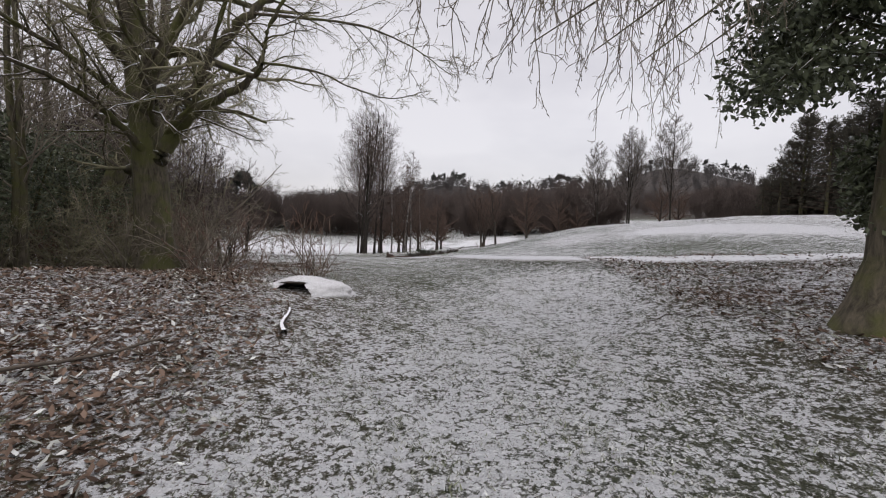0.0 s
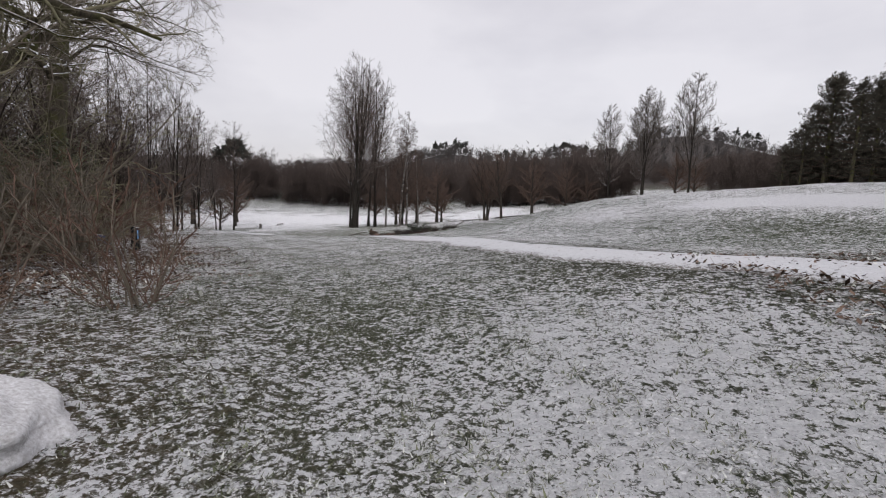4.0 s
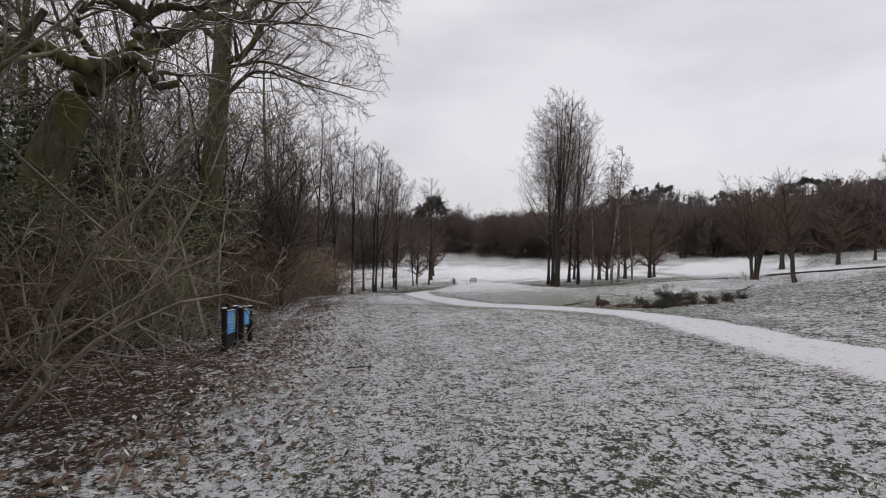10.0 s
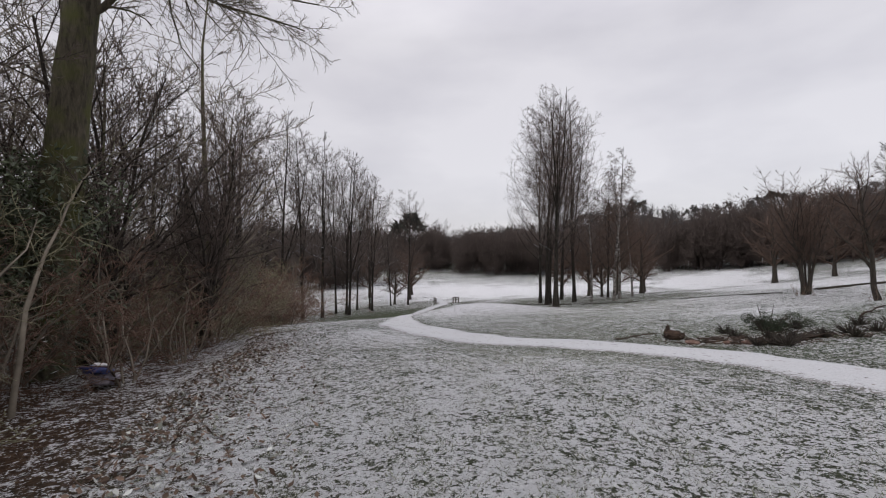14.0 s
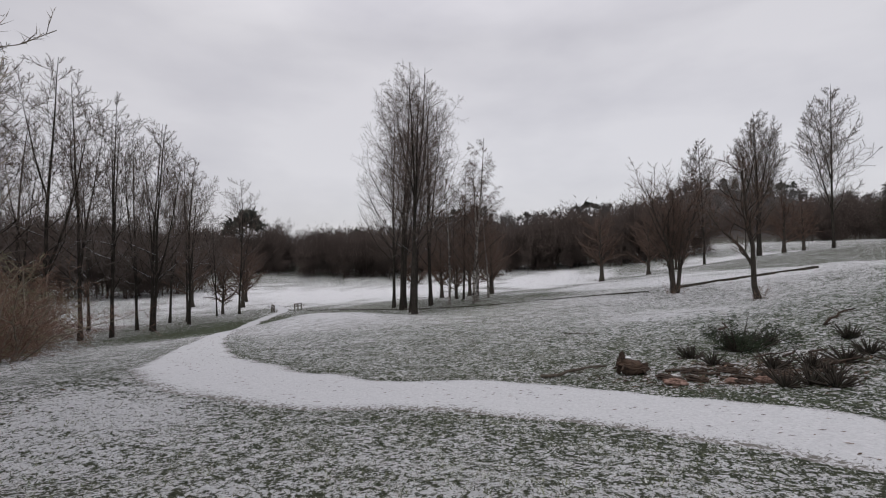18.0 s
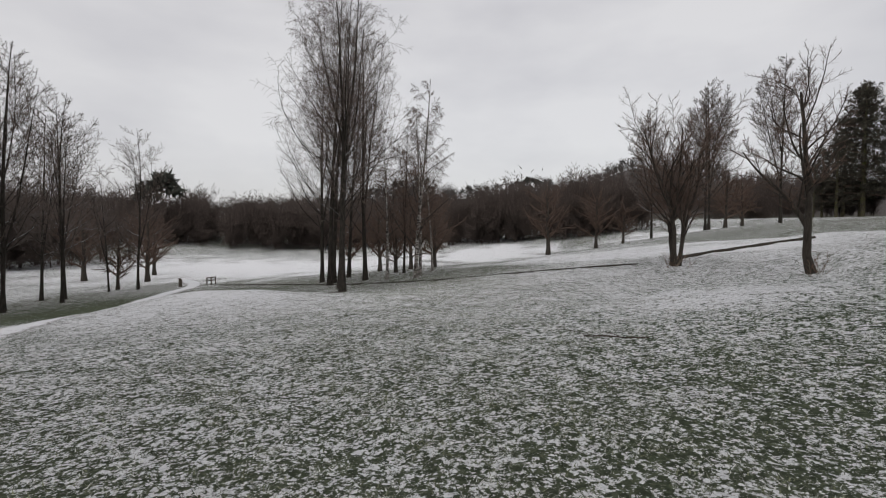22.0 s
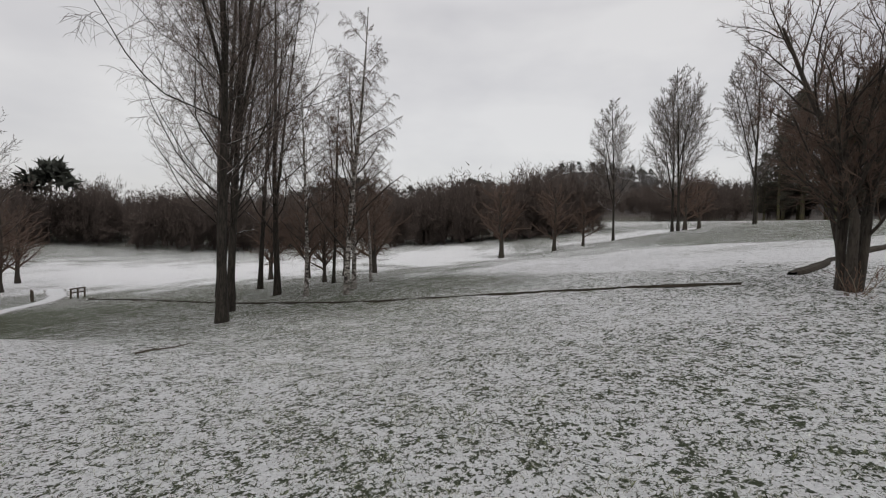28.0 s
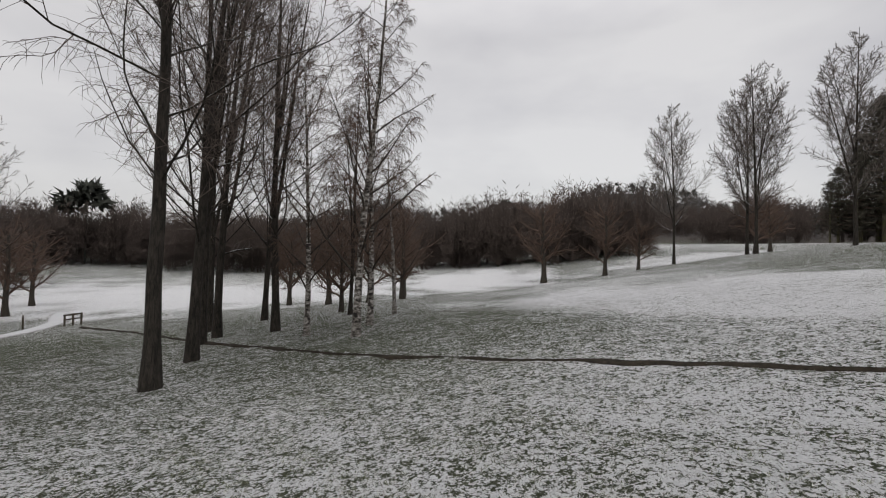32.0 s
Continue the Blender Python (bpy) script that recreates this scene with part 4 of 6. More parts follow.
THORNS = [maker("thorn_tree", "small bare hawthorn with several stems from the ground", "tree", THORN, 7.0, 101, (BARK_DARK, TWIG_BROWN), 6, 0.09),
          maker("thorn_tree", "small bare crooked tree leaning over the snowy grass", "tree", dict(THORN, toward=1.0, up=[0.04, 0.08, 0.09, 0.06], base=0.15, fork=((0.4, 0.5, 0.55), (0.55, 0.4, 0.4)), start=[0.45, 0.12, 0.1]), 6.6, 105, (BARK_DARK, TWIG_BROWN), 1, 0.28)]
WOODS = [maker("woodland_tree", "thin bare woodland tree with dense tangled twigs", "tree", dict(ALDER, kids=[24, 8, 6], segs=[10, 5, 3, 1], wob=[0.05, 0.12, 0.15, 0.16], base=0.13, limbs=False, fork=(), room=None), 12, 121 + i, (BARK_OAK, TWIG_OAK)) for i in range(3)]
SCRUBS = [maker("scrub_bush", "leafless tangled scrub of many thin stems at the wood edge", "bush", SCRUB, 3.4, 141 + i, (TWIG_OAK, (TWIG_OAK, TWIG_RED, TWIG_GREEN)[i]), 9, 0.5) for i in range(3)]
YOUNG_OAK = maker("oak_tree", "round bare oak standing alone on the far fairway", "tree", dict(OAK, segs=[6, 6, 3, 1], sides=[8, 5, 3, 3], wob=[0.03, 0.15, 0.16, 0.16], kids=[22, 12, 10], start=[0.22, 0.12, 0.1], ang=[0.95, 0.75, 0.7], len=[0.6, 0.4, 0.4], base=0.32, thin=0.011, limbs=False), 9, 161, (BARK_DARK, TWIG_BROWN))

THIN_TRUNKS = [maker("woodland_tree", "slim pale crooked trunk with few twigs in the scrub", "tree", dict(SCRUB, segs=[9, 5, 3, 1], wob=[0.13, 0.2, 0.2, 0.2], up=[0.03, 0.0, 0.0, 0.0], kids=[9, 6, 5], start=[0.35, 0.15, 0.1], len=[0.3, 0.4, 0.4], base=0.045), 5.0, 171 + i, (TWIG_OAK, TWIG_GREEN), 1, 0.12) for i in range(2)]
rnd = random.Random(5)
THICKET = [(-20.5 - 1.3 * k + 1.1 * (k % 2), 36.5 + 1.35 * k, 1.15 + 0.2 * (k % 3)) for k in range(14)] + [(-23.5 - 1.4 * k, 37.5 + 1.9 * k, 1.5) for k in range(8)]
plant(maker("poplar_tree", "tall bare poplar forking low into curved limbs with drooping twigs", "tree", SPLIT_POPLAR, 16.5, 203, (BARK_POPLAR, TWIG_POPLAR)), -9.15, 55.6, 1.0, 1.2, "clump of poplars")
for x, y, k, s in ((-11.15, 64.5, 0, 1.12), (-9.8, 59.8, 2, 1.04), (-11.1, 66.4, 1, 1.06), (-8.7, 66.8, 0, 1.08), (-10.8, 74.2, 2, 1.06), (-12.6, 70.0, 2, 1.05), (-6.5, 80.2, 1, 0.55), (-5.6, 72.0, 0, 0.7)):
    plant(POPLARS[k], x, y, s, rnd.uniform(0, 6.28), "clump of poplars")
for x, y, k, s in ((-6.9, 63.5, 1, 0.85), (-4.9, 60.8, 0, 1.0), (-4.45, 64.7, 1, 0.95), (-3.2, 69.0, 0, 0.75)):
    plant(BIRCHES[k], x, y, s, rnd.uniform(0, 6.28), "birches beside the poplars")
for x, y, k, s in ((31.4, 96.0, 0, 0.98), (33.7, 86.3, 1, 0.98), (35.2, 89.2, 0, 0.96), (39.0, 81.0, 1, 1.0)):
    plant(FAR_POPLARS[k], x, y, s, rnd.uniform(0, 6.28), "fairway poplars")
for x, y, k, s in ((-35.6, 55.3, 0, 1.15), (-35.2, 58.3, 1, 1.1), (-33.7, 59.6, 2, 1.05), (-32.6, 63.1, 0, 1.0), (-34.4, 65.5, 1, 1.05), (-37.1, 67.4, 2, 1.0), (-34.0, 70.8, 0, 0.95), (-37.0, 75.6, 1, 1.0),
                   (-39.1, 75.7, 2, 0.95), (-35.2, 84.5, 0, 1.0), (-37.7, 83.5, 2, 0.7), (-36.5, 50.5, 1, 1.15), (-39.0, 54.0, 2, 1.1), (-34.5, 47.0, 0, 1.1), (-38.5, 44.0, 1, 1.1), (-42.0, 60.0, 0, 1.0), (-44.0, 70.0, 1, 1.0)):
    plant(ALDERS[k], x, y, s * 1.03, rnd.uniform(0, 6.28), "row of alders by the stream")
plant(THORNS[0], 3.85, 45.1, 0.78, 0.6, "thorn trees")
plant(THORNS[1], 4.75, 40.4, 0.74, 2.2, "thorn trees")
for x, y, s in ((-1.1, 95.2, 0.95), (-4.6, 88.0, 0.8), (-8.6, 92.0, 0.85), (-13.0, 96.0, 0.8), (-6.3, 75.4, 0.5), (18.9, 106, 1.15), (24.2, 99, 0.85), (-0.3, 104, 0.75), (28, 98, 0.6), (-38.5, 86.5, 0.6), (-41.1, 98.1, 0.95), (-45.3, 108.4, 0.9), (-50, 99, 1.0), (46, 100, 0.9), (52, 104, 0.8)):
    plant(YOUNG_OAK, x, y, s, rnd.uniform(0, 6.28), "fairway oaks")
plant(reaching_oak, -7.7, 12.6, 1.0, 0.0, "oaks at the wood edge")
plant(twisted_oak, -13.1, 17.6, 1.0, 0.0, "oaks at the wood edge")
THICKET_TREE = maker("thorn_tree", "dense dark bare thicket tree branching from the ground", "tree", dict(THORN, kids=[15, 10, 10], start=[0.15, 0.12, 0.1], base=0.1, up=[0.02, 0.06, 0.04, 0.0]), 8.6, 109, (BARK_DARK, TWIG_POPLAR), 6, 0.16)
for x, y, s, a in ((-15.7, 25.1, 1.0, 1.9), (-15.4, 27.6, 0.75, 3.3), (-17.2, 29.5, 0.85, 0.2), (-15.4, 21.0, 0.95, 0.4), (-18.5, 21.5, 1.15, 4.0), (-20.5, 26.5, 1.2, 0.9)):
    plant(THICKET_TREE, x, y, s, a, "thorn trees")
plant(reaching_beech, -14.0, 24.0, 1.0, 0.0, "")
for i in range(46):
    y = rnd.uniform(-8, 52)
    x = float(curve_at(WOOD_EDGE, y)) - 3.0 - 22 * rnd.random() ** 1.5
    plant(WOODS[i % 3], x, y, rnd.uniform(0.8, 1.45), rnd.uniform(0, 6.28), "woodland trees")
for k in range(14):
    plant(WOODS[k % 3], -15.5 - 0.75 * k + rnd.uniform(-1, 1), 15 + 4.3 * (k % 4) + rnd.uniform(-1.5, 1.5), rnd.uniform(0.75, 1.1), rnd.uniform(0, 6.28), "woodland trees")
for k, (x, y, s) in enumerate(((-9.7, 18.5, 0.9), (-10.0, 19.2, 1.0), (-10.7, 20.3, 1.1), (-11.6, 21.3, 1.0), (-9.2, 17.4, 0.9), (-8.4, 16.2, 1.0), (-10.6, 19.0, 1.2), (-11.2, 20.2, 0.8))):
    plant(THIN_TRUNKS[k % 2], x, y, s, 2.1 * k, "thin trunks in the scrub")
for x, y, s in THICKET:
    plant(SCRUBS[rnd.randrange(1, 3)], x, y, s, rnd.uniform(0, 6.28), "scrub along the wood edge")
y = 1.0
i = 0
while y < 48:
    for off in (2.7, 3.6, 4.6, 6.0) if 15.5 < y < 23 else (1.35, 3.2, 5.4):
        x = float(curve_at(WOOD_EDGE, y)) - off + rnd.uniform(-0.3, 0.3)
        if (y > 11 or off > 2) and not (4.5 < y < 12.4 and off < 5):
            plant(SCRUBS[(i + rnd.randrange(2)) % 3], x, y + rnd.uniform(-0.4, 0.4), rnd.uniform(0.75, 1.2), rnd.uniform(0, 6.28), "scrub along the wood edge")
        i += 1
    y += 1.7


# ---- evergreens ----
def leaf_cloud(blobs, count, size, seed, slim=0.5, droop=0.0, single=False):
    """Small folded leaves spread through ellipsoids given as centre and radii."""
    g = np.random.default_rng(seed)
    vol = np.array([b[3] * b[4] * b[5] for b in blobs]) ** 0.7
    pick = g.choice(len(blobs), count, p=vol / vol.sum())
    B = np.array(blobs)[pick]
    u = g.normal(size=(count, 3))
    u /= np.linalg.norm(u, axis=1)[:, None]
    r = g.uniform(0.35, 1.08, count) ** 0.55
    c = B[:, :3] + u * r[:, None] * B[:, 3:6]
    a = g.normal(size=(count, 3)) + u * 0.6
    a[:, 2] -= droop
    a /= np.linalg.norm(a, axis=1)[:, None]
    b = np.cross(a, g.normal(size=(count, 3)))
    b /= np.linalg.norm(b, axis=1)[:, None]
    nrm = np.cross(a, b)
    L = (size * g.uniform(0.6, 1.3, count))[:, None]
    w = L * slim
    v = np.stack([c - a * L * 0.5, c + b * w * 0.5 + nrm * w * 0.15, c + a * L * 0.5, c - b * w * 0.5 + nrm * w * 0.15], 1).reshape(-1, 3)
    if single:
        v = v.reshape(-1, 4, 3)[:, [0, 1, 2]].reshape(-1, 3)
        return v.tolist(), (np.arange(count)[:, None] * 3 + [[0, 1, 2]]).tolist()
    i = np.arange(count)[:, None] * 4
    f = np.concatenate([i + [[0, 1, 2]], i + [[0, 2, 3]]], 0)
    return v.tolist(), f.tolist()


def evergreen_bush(at, turn, s, group):
    t = thing("yew_bush", at, "dense dark evergreen bush under the trees", "bush", group, turn, s)
    g = random.Random(3)
    blobs = [(g.uniform(-1.2, 1.2), g.uniform(-1.2, 1.2), g.uniform(0.7, 3.3), g.uniform(0.6, 1.1), g.uniform(0.6, 1.1), g.uniform(0.5, 0.9)) for _ in range(16)]
    part("leaves", leaf_cloud(blobs, 9000, 0.12, 4, 0.4), EVERGREEN, t, flat=True)
    tb = Tubes()
    for k in range(7):
        a = k * 0.9
        tb.add([(0.1 * math.cos(a), 0.1 * math.sin(a), -0.2), (0.5 * math.cos(a), 0.5 * math.sin(a), 1.3), (0.9 * math.cos(a), 0.9 * math.sin(a), 3.0)], [0.06, 0.04, 0.015], 5)
    tagged(part("stem_tangle", tb.done(), BARK_OAK, t), kind="stuff")
    return t


for x, y, s in ((-10.5, 7.5, 1.1), (-12.0, 10.5, 1.2), (-9.5, 4.5, 1.0), (-13.0, 14.0, 1.2), (-12.6, 17.9, 0.8), (-15, 22.5, 1.1), (-15.5, 18.5, 1.4), (-8.6, 1.2, 1.0)):
    plant(evergreen_bush, x, y, s, rnd.uniform(0, 6.28), "evergreen undergrowth")


def holly(at):
    t = thing("holly_tree", at, "dark glossy holly with low hanging leafy branches", "tree")
    tb = Tubes()
    tb.add([(0, 0, -0.3), (0.02, 0.0, 0.25), (0.06, 0.02, 0.7), (0.1, 0.05, 2.0), (0.15, 0.1, 5.0)], [0.5, 0.28, 0.17, 0.13, 0.06], 12)
    part("trunk", tb.done(), BARK_OAK, t)
    g = random.Random(8)
    blobs, lim = [], Tubes()
    for k in range(60):
        a, z0 = g.uniform(0, 6.28), g.uniform(2.3, 5.6)
        if k % 6 == 0:
            a, z0 = g.uniform(-0.6, 1.2), g.uniform(0.9, 2.2)
        if k % 3 == 1:
            a, z0 = g.uniform(2.5, 4.3), g.uniform(2.7, 4.6)
        ln = g.uniform(0.7, 1.6) if z0 > 2.2 else g.uniform(0.4, 0.9)
        e = (ln * math.cos(a), ln * math.sin(a), z0 - 0.32 * ln + g.uniform(-0.3, 0.5))
        lim.add([(0.1, 0.05, z0), (e[0] * 0.5, e[1] * 0.5, z0 + 0.1), e], [0.03, 0.02, 0.008], 4)
        for f in (0.55, 0.8, 1.0):
            blobs.append((e[0] * f, e[1] * f, z0 + (e[2] - z0) * f, 0.36, 0.36, 0.34))
    tagged(part("branch_tangle", lim.done(), BARK_OAK, t), kind="stuff")
    part("leaves", leaf_cloud(blobs, 28000, 0.085, 9, 0.55, 0.3), EVERGREEN, t, flat=True)


holly(on_land(4.6, 4.85))


def conifer(at, turn, s, group):
    """Layered boughs round a straight stem, each a drooping fan of needle sprays with gaps between."""
    t = thing("pine_tree", at, "dark evergreen pine in a grove beyond the mound", "tree", group, turn, s)
    tb = Tubes()
    tb.add([(0, 0, -0.5), (0, 0, 8), (0, 0, 17)], [0.3, 0.2, 0.04], 7)
    part("trunk", tb.done(), BARK_OAK, t)
    g = random.Random(12)
    blobs, wood = [], Tubes()
    for k in range(90):
        z = 2.2 + 14.6 * (k / 90) ** 0.9
        reach = (5.6 * max(0.0, 1 - z / 17.8) ** 0.62 + 0.3) * g.uniform(0.45, 1.12)
        a = k * 2.4 + g.uniform(-0.4, 0.4)
        wood.add([(0, 0, z), (reach * 0.9 * math.cos(a), reach * 0.9 * math.sin(a), z + 0.1 * reach)], [0.05, 0.012], 3)
        for q in range(4):
            f = 0.3 + 0.7 * q / 3
            b = a + g.uniform(-0.25, 0.25)
            blobs.append((f * reach * math.cos(b), f * reach * math.sin(b), z + 0.12 * reach * f + g.uniform(-0.5, 0.5), 0.2 + 0.32 * (1.2 - f) * min(1.0, reach), 0.2 + 0.32 * (1.2 - f) * min(1.0, reach), 0.34))
    tagged(part("bough_tangle", wood.done(), TWIG_BROWN, t), kind="stuff")
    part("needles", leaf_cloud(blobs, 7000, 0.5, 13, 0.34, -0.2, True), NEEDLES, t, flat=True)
    return t


for k in range(36):
    u, w = 2.0 * k + rnd.uniform(-0.8, 0.8), rnd.uniform(-1, 7) + 5 * (k % 2)
    s = float(curve_at([(0, 0.7), (3, 1.05), (7, 1.6), (10, 1.85), (13, 1.5), (15, 1.35), (19, 1.85), (28, 1.85), (44, 1.9), (90, 1.7)], u)) * rnd.uniform(0.88, 1.05)
    plant(conifer, 81 + 0.83 * u + 0.56 * w, 120 - 0.56 * u + 0.83 * w, s, rnd.uniform(0, 6.28), "pine grove")


# ---- far woods ----
def far_tree(g, tall, kind, count, girth):
    """Verts and faces of one far tree: thin twigs fanned along its limbs, or the flat tufts of a pine on a bare stem."""
    n = 10 if kind == "pine" else 30
    a = g.uniform(0, 6.28, n)
    if kind == "pine":
        z0, out = tall * g.uniform(0.5, 0.8, n), tall * g.uniform(0.06, 0.24, n)
        z1 = tall * (0.98 - 1.4 * (out / tall)) + tall * g.uniform(-0.12, 0.02, n)
    else:
        z0, out = tall * g.uniform(0.0, 0.5, n) ** 1.2, tall * g.uniform(0.05, 0.29, n)
        z1 = np.maximum(z0 + 0.03 * tall, tall * g.uniform(0.08, 1.0, n) * (1.0 - 1.1 * (out / tall) ** 1.5))
    lo = np.stack([0 * a, 0 * a, z0], -1)
    hi = np.stack([out * np.cos(a), out * np.sin(a), z1], -1)
    k = g.integers(n, size=count)
    f = g.uniform(0.1, 1.0, count)[:, None] ** 0.6
    p = lo[k] + (hi[k] - lo[k]) * f + g.normal(0, (0.034 if kind == "bare" else 0.022) * tall, (count, 3))
    d = (hi[k] - lo[k]) / np.linalg.norm(hi[k] - lo[k], axis=1)[:, None] * 0.6 + g.normal(0, 0.5, (count, 3)) + [0, 0, {"pine": 0.0, "round": 0.12, "bare": 0.25}[kind]]
    d /= np.linalg.norm(d, axis=1)[:, None]
    side = np.cross(d, g.normal(size=(count, 3)))
    side /= np.linalg.norm(side, axis=1)[:, None]
    ln = (tall * (g.uniform(0.03, 0.075, count) if kind == "bare" else g.uniform(0.05, 0.12, count)))[:, None]
    w = (girth * g.uniform(0.6, 1.3, count))[:, None]
    v = np.stack([p - side * w, p + side * w, p + d * ln], 1).reshape(-1, 3)
    tb = Tubes()
    tb.add([(0, 0, -0.8), (0.1, 0, tall * 0.8)], [0.15, 0.04], 4)
    for i in range(0, n, 3):
        tb.add([tuple(lo[i]), tuple(hi[i])], [0.1, 0.03], 3)
    tv, tf = tb.done()
    tf = [q[:3] for q in tf] + [(q[0], q[2], q[3]) for q in tf]
    return np.concatenate([v, np.array(tv)]), np.concatenate([np.arange(3 * count).reshape(-1, 3), np.array(tf) + 3 * count])


def far_wood(name, spots, kind, mat, seed, label, count=700, girth=0.06):
    g = np.random.default_rng(seed)
    models = [far_tree(g, h, kind, count, girth) for h in (13, 15, 17, 14, 16, 12)]
    V, Fa, base = [], [], 0
    for x, y, s in spots:
        v, f = models[g.integers(6)]
        a = g.uniform(0, 6.28)
        c, q = math.cos(a) * s, math.sin(a) * s
        V.append(np.stack([v[:, 0] * c - v[:, 1] * q + x, v[:, 0] * q + v[:, 1] * c + y, v[:, 2] * s + height(x, y)], -1))
        Fa.append(f + base)
        base += len(v)
    V, Fa = np.concatenate(V), np.concatenate(Fa)
    me = bpy.data.meshes.new(name)
    me.vertices.add(len(V))
    me.vertices.foreach_set("co", V.astype(np.float32).ravel())
    me.loops.add(3 * len(Fa))
    me.loops.foreach_set("vertex_index", Fa.astype(np.int32).ravel())
    me.polygons.add(len(Fa))
    me.polygons.foreach_set("loop_start", np.arange(0, 3 * len(Fa), 3, dtype=np.int32))
    me.update(calc_edges=True)
    me.materials.append(mat)
    return tagged(new(name, me), label, "woods", kind="stuff")


def belt(a, b, deep, count, lo, hi, seed):
    g = np.random.default_rng(seed)
    out = []
    for k in range(count):
        u, w = g.random(), g.random() ** 0.8
        out.append((a[0] + (b[0] - a[0]) * u + g.normal(0, 1.0), a[1] + (b[1] - a[1]) * u + w * deep + g.normal(0, 0.8), g.uniform(lo, hi)))
    return out


def hillside(count, near, far, seed, lo, hi):
    g = np.random.default_rng(seed)
    a, r = np.radians(g.uniform(-62, 62, count)), near + (far - near) * g.random(count) ** 0.8
    return [(float(q * math.sin(b)), float(q * math.cos(b)), float(k)) for b, q, k in zip(a, r, g.uniform(lo, hi, count))]


mid_wood = belt((8, 152), (30, 126), 22, 80, 0.8, 1.1, 1) + belt((30, 122), (48, 124), 24, 66, 0.75, 1.05, 2)
left_wood = belt((-75, 168), (10, 176), 26, 130, 0.95, 1.2, 3) + belt((-130, 110), (-72, 165), 26, 110, 0.8, 1.1, 4) + belt((-95, 40), (-62, 112), 20, 90, 0.7, 1.0, 5)
right_wood = belt((83, 127), (150, 84), 14, 50, 0.6, 0.9, 13) + belt((48, 196), (150, 205), 30, 110, 0.5, 0.75, 6) + belt((86, 138), (160, 195), 30, 80, 0.7, 1.0, 7) + belt((120, 60), (170, 80), 26, 50, 0.7, 0.95, 8)
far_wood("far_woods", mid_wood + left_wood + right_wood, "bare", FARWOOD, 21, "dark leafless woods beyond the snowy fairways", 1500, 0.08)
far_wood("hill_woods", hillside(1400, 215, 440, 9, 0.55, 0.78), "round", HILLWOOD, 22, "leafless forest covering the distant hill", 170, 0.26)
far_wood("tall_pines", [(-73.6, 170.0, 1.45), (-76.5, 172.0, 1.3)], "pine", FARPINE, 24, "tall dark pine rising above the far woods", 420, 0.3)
ridge_spots = hillside(70, 400, 445, 14, 0.6, 0.9)
for bearing, count, wide, s in ((7.0, 3, 3, 1.0), (12.3, 4, 4, 0.9), (13.6, 5, 4, 1.15), (14.8, 4, 4, 1.05), (16.0, 3, 3, 0.9), (19.0, 3, 3, 0.85), (-0.5, 6, 8, 1.0), (2.0, 6, 8, 1.05), (-4.0, 4, 7, 0.8), (-12.5, 4, 6, 0.9), (-16.5, 3, 6, 0.8), (-27.7, 4, 5, 1.0), (-31, 3, 6, 0.8)):
    for k in range(count):
        b = math.radians(bearing)
        ridge_spots.append((418 * math.sin(b) + rnd.uniform(-wide, wide), 418 * math.cos(b) + rnd.uniform(-wide, wide), s * rnd.uniform(0.72, 0.94)))
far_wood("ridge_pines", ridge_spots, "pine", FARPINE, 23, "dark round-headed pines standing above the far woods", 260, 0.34)


